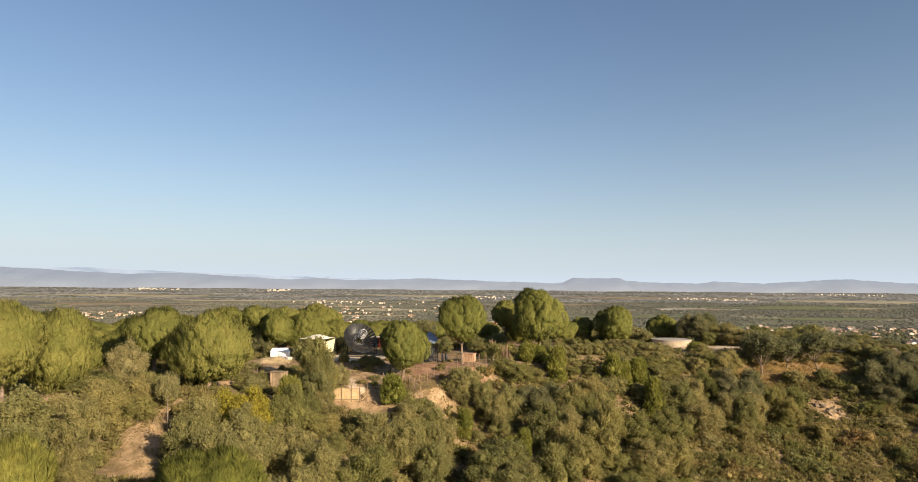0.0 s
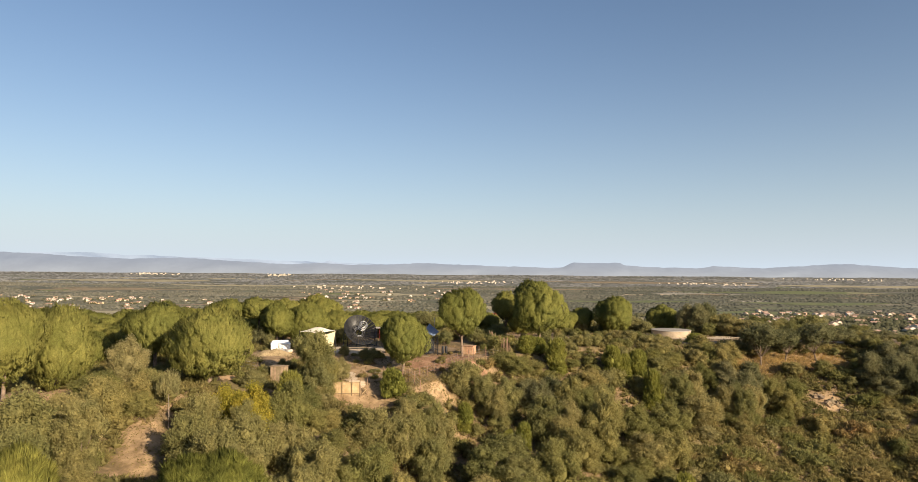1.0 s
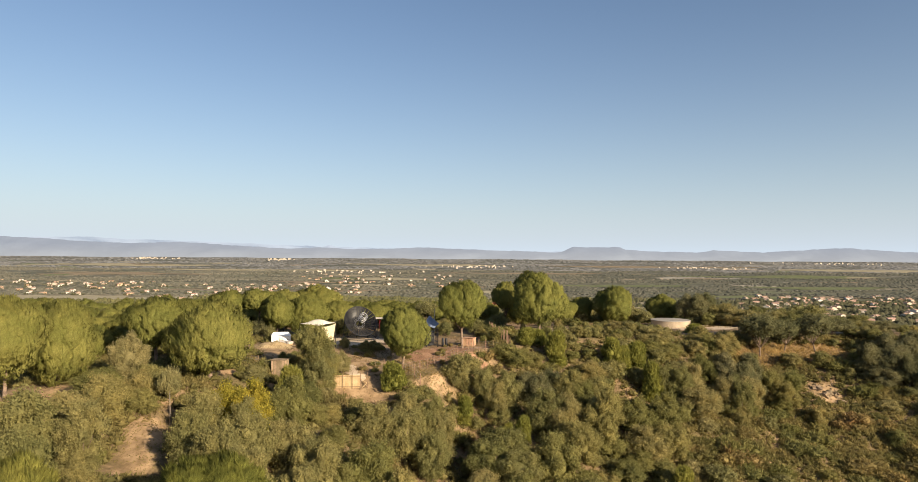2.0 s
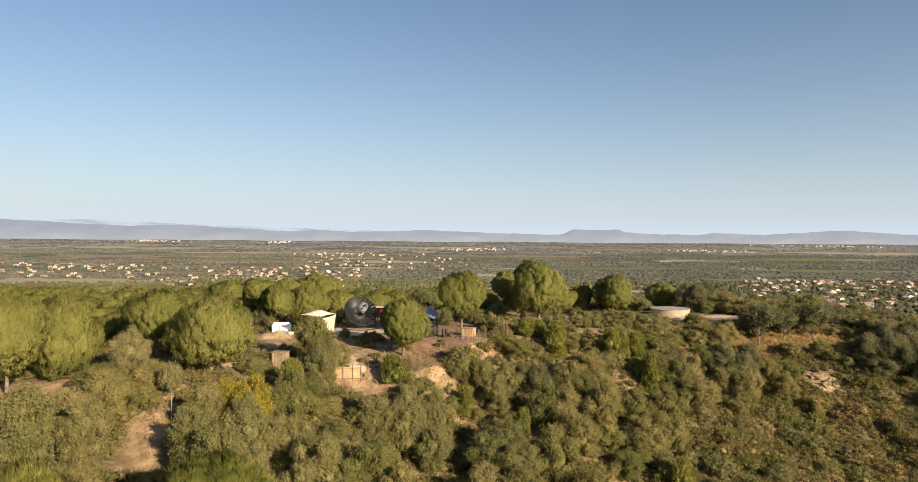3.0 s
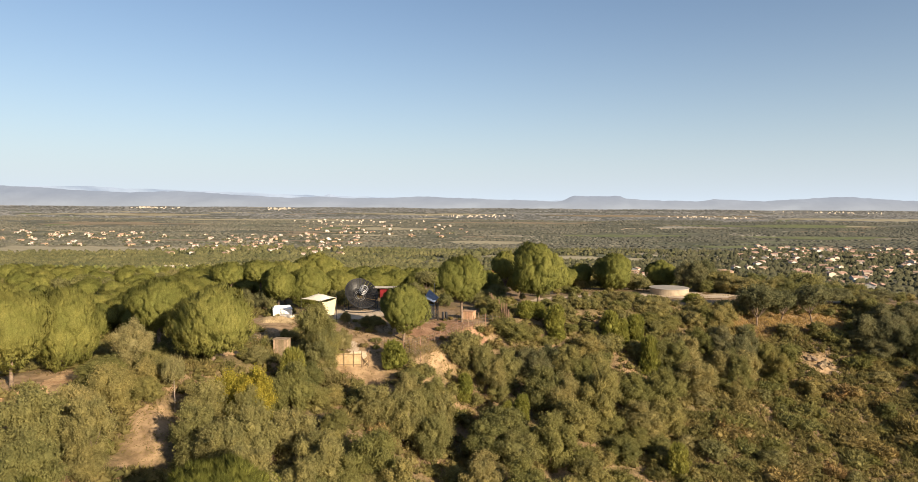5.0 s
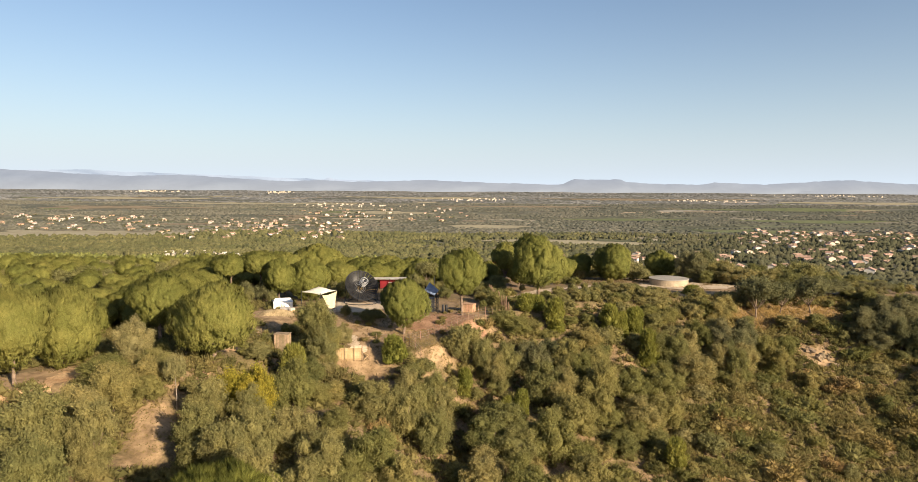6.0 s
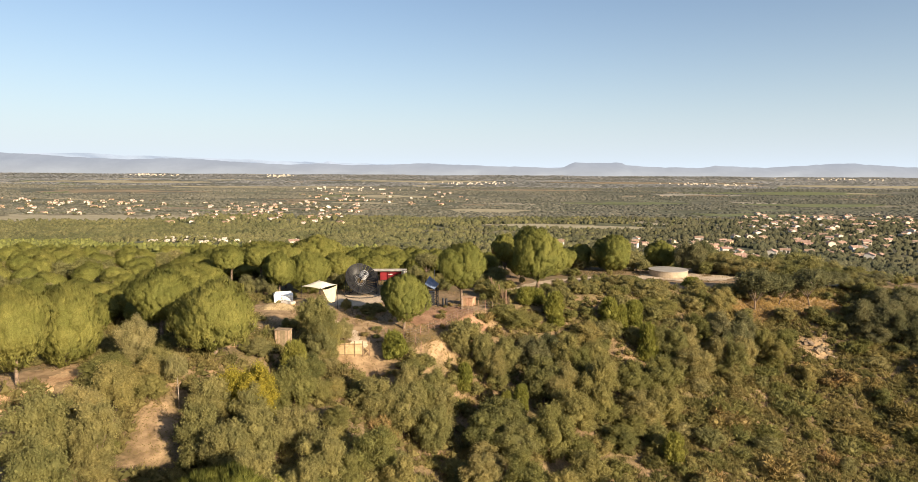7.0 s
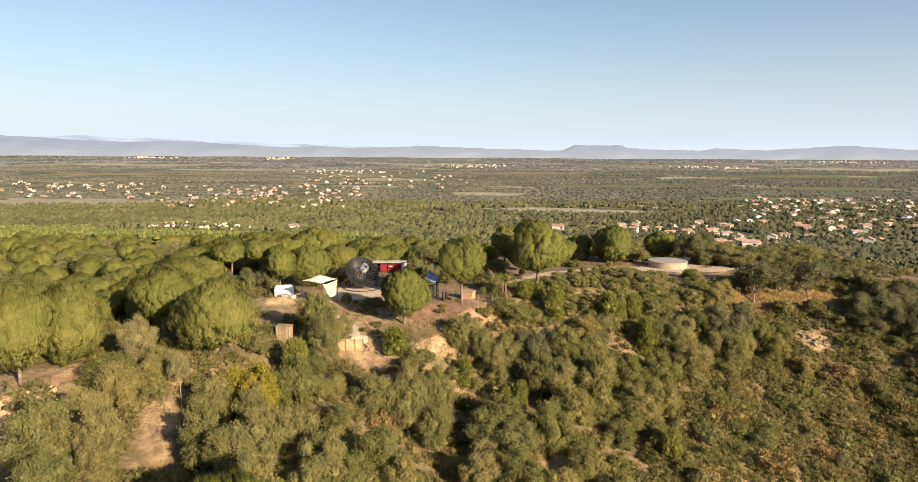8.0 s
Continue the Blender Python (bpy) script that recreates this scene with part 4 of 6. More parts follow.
oak(-22.5, 112.0, -9.2, 3.1, "olive")
oak(-16.6, 114.0, -7.9, 3.1, "olive")
oak(-12.1, 91.0, -7.8, 3.7, "olive")
oak(-8.5, 88.0, -11.8, 2.8, "olive")
oak(-15.2, 84.0, -9.9, 2.3, "olive")
oak(13.4, 150.0, -4.0, 6.1, "olive")
oak(25.8, 135.0, -5.6, 5.5, "olive")
oak(27.7, 126.0, -7.9, 4.6, "olive")
oak(30.0, 150.0, -6.8, 4.1, "olive")
oak(16.6, 112.0, -13.3, 4.6, "olive")
oak(22.1, 120.0, -11.8, 4.4, "olive")
oak(10.9, 98.0, -15.6, 4.0, "olive")
oak(37.5, 136.0, -12.2, 4.3, "olive")
oak(44.4, 138.0, -11.5, 4.4, "olive")
oak(42.1, 130.0, -15.3, 4.1, "olive")
oak(34.3, 125.0, -19.6, 3.4, "olive")
oak(60.4, 158.0, -5.7, 5.0, "olive")
oak(68.6, 172.0, -2.5, 5.5, "olive")
oak(76.5, 155.0, -7.8, 4.9, "olive")
oak(50.9, 165.0, -4.3, 5.3, "olive")
oak(80.0, 160.0, -10.5, 3.6, "olive")
oak(10.2, 165.0, -4.5, 3.8, "olive")
oak(-35.0, 99.0, -1.0, 3.2, "yellow")
oak(-30.8, 97.0, -1.3, 3.1, "yellow")
oak(-32.9, 101.0, -1.4, 2.8, "yellow")


# a slim young tree with a bare pale stem in the clearing
slim_z = float(land(-42.7, 96.8))
slim = thing("slim_tree", "slim young tree with a bare pale stem", "tree", m=Matrix.Translation((-42.7, 96.8, slim_z)))
part("trunk", raw("slim_trunk", *tube([(0, 0, -0.3), (0.05, 0, 2), (-0.05, 0, 4.5), (0, 0, 8)], (0.07, 0.06, 0.045, 0.025)), PALE_BARK, True), slim, "pale bare stem")
part("crown", OPEN_TREES["silver"][0][1], slim, m=Matrix.LocRotScale((0, 0, 1.7), None, (0.5, 0.5, 1.05)))


def clear(x, y, gap=0.0):
    """Whether a spot is free of trees, tracks and the yard."""
    if math.hypot(x + 25, (y - 161) * 1.1) < 14 or math.hypot(x + 44, y - 155) < 7 or math.hypot(x - 64, y - 197) < 14:
        return False
    if math.hypot(x + 43, (y - 88) / 2.6) < 4.0 or math.hypot(x + 4.5, (y - 131.5) / 1.2) < 2.8 or math.hypot((x + 21) / 1.8, y - 124) < 5:
        return False
    if -12 < x < 3 and 139 < y < 158 or -30 < x < -12 and 124 < y < 158:
        return False
    if -68 < x < -46 and 160 < y < 186:
        return False
    if math.hypot((x - 88) / 18, (y - 176) / 4) < 1 or (-37 < x < -30 and 112 < y < 129) or math.hypot((x - 89.5) / 6.5, (y - 158) / 8) < 1:
        return False
    return all(math.hypot(x - a, y - b) > gap * r for a, b, r in taken)


# scrub oaks and tall bushes that fill the slope
made = 0
while made < 230:
    x, y = dice.uniform(-34, 135), dice.uniform(58, 186)
    s = float(np.interp(x, EDGE_X, EDGE_Y)) - y
    open_slope = x > 0.40 * y + 3 and y < 150
    if s < 2 or not clear(x, y, 0.62) or (open_slope and dice.random() < 0.8):
        continue
    r = dice.uniform(1.3, 2.9)
    oak(x, y, float(land(x, y)) + r * dice.uniform(1.15, 1.75), r, dice.choice(("green", "green", "olive", "olive", "silver")), BUSHES, "scrub_oak")
    made += 1
# pines and oaks that close the wood behind the yard and under the ridge
made = 0
while made < 80:
    y = dice.uniform(120, 226)
    x = dice.uniform(-0.85, 0.1) * y
    if (x > -62 and y < 176) or (x > -46 and y < 206) or not clear(x, y, 0.8) or float(np.interp(x, EDGE_X, EDGE_Y)) > y - 8:
        continue
    if x < -0.42 * y and y > 145 and dice.random() < 0.65:
        r = dice.uniform(2.4, 3.8)
        oak(x, y, float(land(x, y)) + r * dice.uniform(1.3, 1.7), r, dice.choice(("silver", "silver", "green")), BUSHES, "wood_oak")
    else:
        r = dice.uniform(3.4, 5.0)
        pine(x, y, float(land(x, y)) + dice.uniform(6.2, 8.0) * r / 5.0, r, WOOD_PINES)
    made += 1
made = 0
while made < 75:
    y = dice.uniform(138, 215)
    x = dice.uniform(-0.9, -0.46) * y
    if not clear(x, y, 0.62):
        continue
    if dice.random() < 0.7:
        r = dice.uniform(2.6, 4.0)
        oak(x, y, float(land(x, y)) + r * dice.uniform(1.3, 1.7), r, dice.choice(("silver", "silver", "green")), BUSHES, "wood_oak")
    else:
        r = dice.uniform(3.4, 4.6)
        pine(x, y, float(land(x, y)) + dice.uniform(5.8, 7.2) * r / 4.6, r, WOOD_PINES)
    made += 1
made = 0
while made < 150:
    y = dice.uniform(200, 335)
    x = dice.uniform(-0.8, -0.1) * y
    if not clear(x, y, 0.85) or (x > -60 and y < 208):
        continue
    if dice.random() < (0.6 if x < -0.45 * y else 0.2):
        r = dice.uniform(2.4, 3.8)
        oak(x, y, float(land(x, y)) + r * dice.uniform(1.3, 1.8), r, dice.choice(("silver", "silver", "green")), BUSHES, "wood_oak")
    else:
        r = dice.uniform(3.0, 4.4)
        pine(x, y, float(land(x, y)) + dice.uniform(6.0, 8.0) * r / 4.2, r, WOOD_PINES)
    made += 1
made = 0
while made < 70:
    y = dice.uniform(196, 290)
    x = dice.uniform(0.02, 0.75) * y
    if not clear(x, y, 0.75) or x > 0.59 * y or y < np.interp(x, (0, 50, 80, 140), (205, 212, 200, 196)):
        continue
    r = dice.uniform(2.4, 4.2)
    oak(x, y, float(land(x, y)) + r * dice.uniform(1.4, 1.9), r, dice.choice(("green", "olive", "silver")), BUSHES, "ridge_oak")
    made += 1

made = 0
while made < 110:
    y = dice.uniform(222, 350)
    x = dice.uniform(-0.13, 0.8) * y
    if not clear(x, y, 0.7) or 0.59 < x / y < 0.72:
        continue
    r = dice.uniform(2.4, 4.2)
    oak(x, y, float(land(x, y)) + r * dice.uniform(1.4, 1.9), r, dice.choice(("green", "green", "olive", "silver")), BUSHES, "ridge_oak")
    made += 1

# low bushes under the pines and along the path
made = 0
while made < 90:
    x, y = dice.uniform(-78, -30), dice.uniform(78, 150)
    if x < -0.68 * y or not clear(x, y, 0.25) or bare(np.array([x]), np.array([y]))[0] > 0.3:
        continue
    r = dice.uniform(0.8, 1.9)
    oak(x, y, float(land(x, y)) + r * dice.uniform(1.0, 1.5), r, dice.choice(("green", "olive", "olive", "silver")), BUSHES, "low_bush")
    made += 1

# bushes on the hilltop round the track and behind the yard
made = 0
while made < 120:
    x, y = dice.choice(((dice.uniform(6, 56), dice.uniform(156, 206)), (dice.uniform(6, 56), dice.uniform(156, 180)), (dice.uniform(-60, -30), dice.uniform(170, 204)), (dice.uniform(84, 140), dice.uniform(170, 205))))
    off_track = abs(y - np.interp(x, (13, 20, 30, 42, 66, 86, 98, 112), (170, 182, 191, 194.5, 193, 197, 192, 183))) > 4
    if not clear(x, y, 0.7) or not off_track:
        continue
    r = dice.uniform(0.9, 2.0)
    oak(x, y, float(land(x, y)) + r * dice.uniform(1.0, 1.5), r, dice.choice(("green", "olive", "silver")), BUSHES, "hilltop_bush")
    made += 1

SCRUBS = [scrub_mesh(71, SCRUB, 1.0), scrub_mesh(72, RUSSET, 1.25), scrub_mesh(73, SCRUB, 0.8), scrub_mesh(74, LEAVES["green"], 1.1), scrub_mesh(75, LEAVES["olive"], 1.0)]
made = 0
while made < 295:
    x, y = dice.uniform(-30, 128), dice.uniform(66, 182)
    s = float(np.interp(x, EDGE_X, EDGE_Y)) - y
    right = x > 0.36 * y
    if s < 1 or not clear(x, y, 0.6) or (not right and dice.random() < 0.6):
        continue
    k = dice.uniform(0.8, 1.6) * (1.55 if right else 0.9)
    bush = thing("shrub", "low yellow-green shrub on the dry slope", "shrub", "shrubs on the slope",
                 Matrix.LocRotScale((x, y, float(land(x, y)) - 0.08), Euler((0, 0, dice.uniform(0, 6.28))), (k * 1.35, k * 1.35, k * (0.8 if right else 1.0))), dice.choice(SCRUBS))
    made += 1

made = 0
while made < 60:
    x, y = dice.uniform(-36, 4), dice.uniform(127, 158)
    on_path = abs(x - np.interp(y, (130, 135, 141, 149, 157), (-20, -22.5, -27.5, -32.5, -30))) < 2.2
    if on_path or math.hypot(x + 25, y - 162) < 9 or not all(math.hypot(x - a, y - b) > 0.5 * r for a, b, r in taken) or (x > -14 and dice.random() < 0.5):
        continue
    k = dice.uniform(0.3, 0.7)
    thing("terrace_tuft", "small dry tuft of scrub on the bare terrace", "shrub", "tufts on the terrace",
          Matrix.LocRotScale((x, y, float(land(x, y)) - 0.05), Euler((0, 0, dice.uniform(0, 6.28))), (k * 1.3, k * 1.3, k)), dice.choice(SCRUBS))
    made += 1

# a shrub in red autumn leaf behind the fence
part("crown", scrub_mesh(76, REDLEAF, 1.2), thing("autumn_shrub", "tall shrub in red autumn leaf behind the pines", "shrub",
     m=Matrix.LocRotScale((11.5, 213.0, float(land(11.5, 213.0)) - 0.1), None, (1.5, 1.5, 3.6))))

# the countless rest of the undergrowth: low sprigs and dry grass
g = np.random.default_rng(91)


def undergrowth(name, label, n, x0, x1, y0, y1, keep, count, length, width, up, material):
    x, y = g.uniform(x0, x1, n), g.uniform(y0, y1, n)
    s = np.interp(x, EDGE_X, EDGE_Y) - y
    ok = keep(x, y, s)
    x, y = x[ok], y[ok]
    p = np.stack([x, y, land(x, y) - 0.05], -1)
    v, f = blades(g, p, np.tile((0, 0, 1.0), (len(p), 1)), count, length, width, 0.1, up, 0.5)
    return tagged(new(name, raw(name, v, f, material)), label, "grass", kind="stuff")


undergrowth("dry_grass", "dry straw-coloured grass on the bare earth", 90000, -90, 130, 60, 215,
            lambda x, y, s: (wave(x, y, 6.0, 0.3) + 0.5 * wave(y, x, 2.1, 1.0) > 0.05) & (np.hypot(x + 25, y - 161) > 11), 2, 0.5, 0.14, 0.8, DRYGRASS)
undergrowth("ridge_grass", "tall golden dry grass below the ridge trees", 9000, 66, 112, 165, 182,
            lambda x, y, s: np.hypot((x - 88) / 20, (y - 175.5) / 5) < 1, 4, 0.7, 0.1, 0.9, STRAW)
undergrowth("slope_grass", "yellow-green and brown grass between the shrubs of the slope", 42000, -30, 135, 60, 186,
            lambda x, y, s: (s > 1) & ((x > 0.2 * y) | (wave(x, y, 4.0, 0.8) > 0)), 3, 0.55, 0.13, 0.7, SCRUB)
undergrowth("terrace_grass", "short dry grass on the terrace below the yard", 9000, -40, 8, 124, 160,
            lambda x, y, s: (wave(x, y, 2.6, 0.9) + 0.6 * wave(y, x, 1.1, 0.4) > 0.1) & (np.hypot(x + 25, y - 162) > 9), 3, 0.34, 0.09, 0.7, DRYGRASS)
undergrowth("leaf_litter", "brown fallen leaves and twigs on the sandy clearing", 9000, -52, -30, 66, 112,
            lambda x, y, s: wave(x, y, 1.3, 0.2) + 0.6 * wave(y, x, 0.5, 0.7) > -0.6, 3, 0.24, 0.13, 0.2, RUSSET)
undergrowth("bank_litter", "brown dead leaves and dry stalks on the sandy bank", 6000, -14, 6, 118, 142,
            lambda x, y, s: wave(x, y, 1.1, 0.4) + 0.6 * wave(y, x, 0.5, 0.2) > -0.3, 3, 0.28, 0.12, 0.35, RUSSET)


def hamlet(x, y):
    """Where houses stand among the far trees."""
    q = x / y
    return ((y > 1300) & (y < 2450) & (q > -0.7) & (q < -0.17)) | ((y > 2100) & (y < 2900) & (q > -0.2) & (q < 0.02)) | ((y > 800) & (y < 1750) & (q > 0.25) & (q < 0.72))


# woods too many to count
def lumpy(seed, n, size, low):
    """A rough crown of a few lumps, of unit size."""
    h = np.random.default_rng(seed)
    d = fib(n, h, 0.25)
    d = d[d[:, 2] > low]
    return merged([(0.55 * ICO0[0], ICO0[1]), shoots(h, d * h.uniform(0.68, 0.9, (len(d), 1)), size * h.uniform(0.75, 1.25, len(d)), unit(d + (0, 0, 0.6)), 1.3)])


DOME, CLUMP = lumpy(3, 24, 0.29, -0.2), lumpy(4, 11, 0.42, -0.4)
def blobs(x, y, z, w, h, shape, tuft=0, blade=(1.1, 0.5), heart=1.0):
    """Rough crowns, one for each place, standing on the ground."""
    v0, f0 = shape
    n = len(x)
    bump = 1 + (0.22 if len(v0) < 60 else 0.07) * g.normal(size=(n, len(v0), 1))
    v = heart * v0[None] * bump * np.stack([w, w * g.uniform(0.8, 1.2, n), h / 2], -1)[:, None]
    v = v + np.stack([x, y, z + h * 0.46], -1)[:, None]
    f = f0[None] + (np.arange(n) * len(v0))[:, None, None]
    out = [(v.reshape(-1, 3), f.reshape(-1, 3))]
    if tuft:
        d = unit(g.normal(size=(n, tuft, 3)) + (0, -0.2, 0.5))
        p = (d * np.stack([w, w, h / 2], -1)[:, None] * 0.95 + np.stack([x, y, z + h * 0.46], -1)[:, None]).reshape(-1, 3)
        out.append(blades(g, p, d.reshape(-1, 3), 2, *blade, 0.7, 0.6, 0.5))
    return merged(out)


def scatter(n, x0, x1, y0, y1, keep):
    x, y = g.uniform(x0, x1, n), g.uniform(y0, y1, n)
    ok = keep(x, y)
    return x[ok], y[ok]


def wood(name, label, xy, w, h, material, shape, tuft=0, heart=1.0, blade=(0.9, 0.35)):
    x, y = xy
    n = len(x)
    hh = g.uniform(*h, n)
    v, f = blobs(x, y, land(x, y), g.uniform(*w, n), hh, shape, tuft, blade, heart)
    return tagged(new(name, raw(name, v, f, material, False)), label, "woods", kind="stuff")


def far_wood(name, label, xy, w, h, material, rings):
    """Far trees as low uneven domes, shaded as the leafy canopy that they make together."""
    x, y = xy
    n = len(x)
    a = np.arange(5) * 2 * np.pi / 5 + g.uniform(0, 6.28, (n, 1)) + g.uniform(-0.4, 0.4, (n, 5))
    big = g.random(n) ** 2.2
    ww, hh, z = (w[0] + (w[1] - w[0]) * big)[:, None], (h[0] + (h[1] - h[0]) * np.clip(big + 0.25 * g.normal(size=n), 0, 1.1))[:, None], land(x, y)[:, None]
    levels = []
    for r, q in rings:
        k = r * ww * g.uniform(0.6, 1.45, (n, 5))
        levels.append(np.stack([x[:, None] + k * np.cos(a), y[:, None] + k * np.sin(a), z + q * hh * g.uniform(0.9, 1.1, (n, 5))], -1))
    tip = np.stack([x[:, None] + 0.3 * ww * g.normal(size=(n, 1)), y[:, None] + 0 * ww, z + hh], -1)
    v = np.concatenate(levels + [tip], 1)
    i, j = np.arange(5), (np.arange(5) + 1) % 5
    m = len(rings)
    f = [np.stack([5 * (m - 1) + i, 5 * (m - 1) + j, np.full(5, 5 * m)], -1)]
    for q in range(m - 1):
        f += [np.stack([5 * q + i, 5 * q + j, 5 * q + 5 + j], -1), np.stack([5 * q + i, 5 * q + 5 + j, 5 * q + 5 + i], -1)]
    f = np.concatenate(f)
    out = v - np.stack([x[:, None], y[:, None], z], -1)
    nn = unit(0.5 * unit(out * (1, 1, 0.5)) + (0, -0.2, 0.7) + 0.1 * g.normal(size=v.shape))
    k = v.shape[1]
    me = raw(name, v.reshape(-1, 3), (f[None] + (np.arange(n) * k)[:, None, None]).reshape(-1, 3), material, True, nn.reshape(-1, 3))
    return tagged(new(name, me), label, "woods", kind="stuff")


def slope(x, y):
    return np.interp(x, EDGE_X, EDGE_Y) - y


left_xy = scatter(5000, -84, -28, 70, 165, lambda x, y: (bare(x, y) < 0.3) & (x > -0.72 * y) & (wave(x, y, 3.1, 0.4) > -0.35))
scrub_xy = scatter(24000, -34, 140, 56, 190, lambda x, y: (slope(x, y) > np.where((x > 8) & (x < 60), -16, 1)) & (np.hypot((x - 88) / 18, (y - 176) / 4) > 1) & (np.hypot((x - 90) / 4, (y - 161) / 4) > 1) & ((x > 0.3 * y) | (g.random(len(x)) < 0.4)) & (wave(x, y, 3.7, 1.9) + 0.8 * wave(y, x, 8.0, 0.2) > -1.4)
                   & (np.hypot(x + 5, (y - 128) / 1.3) > 2.5) & (np.hypot((x + 21) / 2.2, y - 127) > 3) & ~((x > -30) & (x < -12) & (y > 124)))
sx, sy = np.concatenate([scrub_xy[0], left_xy[0]]), np.concatenate([scrub_xy[1], left_xy[1]])
v, f = blobs(sx, sy, land(sx, sy) - 0.15, g.uniform(0.45, 1.15, len(sx)), g.uniform(0.5, 1.4, len(sx)), OCTA, 14, (0.62, 0.19))
tagged(new("low_scrub", raw("low_scrub", v, f, SCRUB)), "low yellow-green and brown scrub covering the slope", "scrub", kind="stuff")


def open_ground(x, y):
    """Where far woods leave room for fields."""
    ok = np.ones(len(x), bool)
    for fx, fy, rx, ry in FIELDS:
        ok &= np.hypot((x - fx) / rx, (y - fy) / ry) > 1.08
    return ok


wood("pine_wood", "dense bright green umbrella pine wood behind the hill", scatter(3400, -560, -30, 300, 640, lambda x, y: (x < -0.12 * y) & (x > -0.9 * y) & ~((y > 575) & (x > -0.56 * y) & (x < -0.27 * y))),
     (3.2, 5.4), (6.5, 9.5), FARPINE, DOME, 13, blade=(0.75, 0.26))
wood("hill_wood", "mixed dark green wood on the back of the hill", scatter(2500, -90, 560, 320, 640, lambda x, y: (x > -0.14 * y) & (x < 0.95 * y) & open_ground(x, y)),
     (2.2, 4.0), (4.5, 7.5), HILLWOOD, CLUMP, 15, blade=(0.75, 0.3))
def thinned(x, y):
    return ~hamlet(x, y) | (g.random(len(x)) < 0.45)


def foot(x, y):
    return (np.abs(x) < 0.8 * y) & ~((y < 735) & (x > -0.54 * y) & (x < -0.28 * y)) & (wave(x, y, 90, 0.6) + 0.9 * wave(y, x, 21, 1.1) > -1.0) & open_ground(x, y) & thinned(x, y)


def plain(x, y):
    return (np.abs(x) < 0.78 * y) & (wave(x * 0.35, y, 75, 0.9) + 0.8 * wave(x * 0.45, y, 26, 2.0) + 0.35 * g.normal(size=len(x)) > -0.05) & open_ground(x, y) & thinned(x, y)


def border(x, y):
    return (0.12 + 0.16 * g.normal(size=len(x)) + 0.08 * wave(x, y, 130, 0.3)) * y


TWO, THREE = ((0.95, 0.1), (0.8, 0.7)), ((0.75, 0.05), (1.0, 0.4), (0.7, 0.8))
far_wood("foot_wood", "mixed woods at the foot of the hill", scatter(52000, -1250, 600, 620, 1560, lambda x, y: foot(x, y) & (x < border(x, y))), (1.5, 4.6), (2.5, 8.5), FARWOOD, THREE)
far_wood("garden_woods", "dark green trees between the villas", scatter(44000, -300, 1250, 620, 1560, lambda x, y: foot(x, y) & (x >= border(x, y))), (1.5, 4.6), (2.5, 8.5), DARKWOOD, THREE)
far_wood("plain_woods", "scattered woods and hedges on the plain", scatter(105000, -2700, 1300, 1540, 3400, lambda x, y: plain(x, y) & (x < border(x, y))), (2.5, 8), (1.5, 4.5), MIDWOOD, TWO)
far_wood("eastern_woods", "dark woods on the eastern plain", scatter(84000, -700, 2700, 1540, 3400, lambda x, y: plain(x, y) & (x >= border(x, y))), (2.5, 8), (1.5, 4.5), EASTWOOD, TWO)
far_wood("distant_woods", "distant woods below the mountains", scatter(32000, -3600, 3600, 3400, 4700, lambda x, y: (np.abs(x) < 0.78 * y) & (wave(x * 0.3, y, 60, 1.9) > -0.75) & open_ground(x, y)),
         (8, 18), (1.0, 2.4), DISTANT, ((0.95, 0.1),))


# ---- the yard on the hilltop ----
BLACK = mat("black_steel", [(0.4, (0.012, 0.012, 0.014)), (0.6, (0.03, 0.03, 0.033))], 1.5, 0.45, 0.3, 8.0)
MESHY = mat("dark_slats", [(0.4, (0.01, 0.01, 0.011)), (0.6, (0.024, 0.023, 0.022))], 1.0, 0.4, 0.3, 6.0, obj=0.3)
STEEL = mat("grey_metal", [(0.4, (0.35, 0.35, 0.35)), (0.6, (0.5, 0.5, 0.5))], 1.5, 0.4, 0.2, 8.0, metal=0.7)
STRAWY = mat("straw_and_earth", [(0.35, (0.25, 0.18, 0.095)), (0.65, (0.42, 0.32, 0.18))], 0.9, 0.95, 0.35, 5.0, 0.25)
RED = mat("red_paint", [(0.4, (0.13, 0.008, 0.012)), (0.6, (0.19, 0.013, 0.018))], 0.7, 0.5, 0.15, 6.0)
WHITE = mat("white_canvas", [(0.4, (0.7, 0.69, 0.66)), (0.6, (0.82, 0.81, 0.78))], 0.8, 0.75, 0.06, 5.0)
CREAM = mat("cream_canvas", [(0.4, (0.72, 0.67, 0.55)), (0.6, (0.82, 0.77, 0.64))], 0.6, 0.8, 0.06, 5.0, leaf=0.25)
YELLOWISH = mat("straw_canvas", [(0.4, (0.64, 0.56, 0.36)), (0.6, (0.74, 0.66, 0.44))], 0.6, 0.8, 0.08, 5.0, leaf=0.25)
ROOFGREY = mat("grey_roof_sheet", [(0.4, (0.4, 0.36, 0.31)), (0.6, (0.55, 0.5, 0.44))], 0.8, 0.7, 0.15, 6.0)
BLUE = mat("blue_grey_canvas", [(0.4, (0.2, 0.26, 0.38)), (0.6, (0.28, 0.34, 0.46))], 0.8, 0.6, 0.12, 5.0)
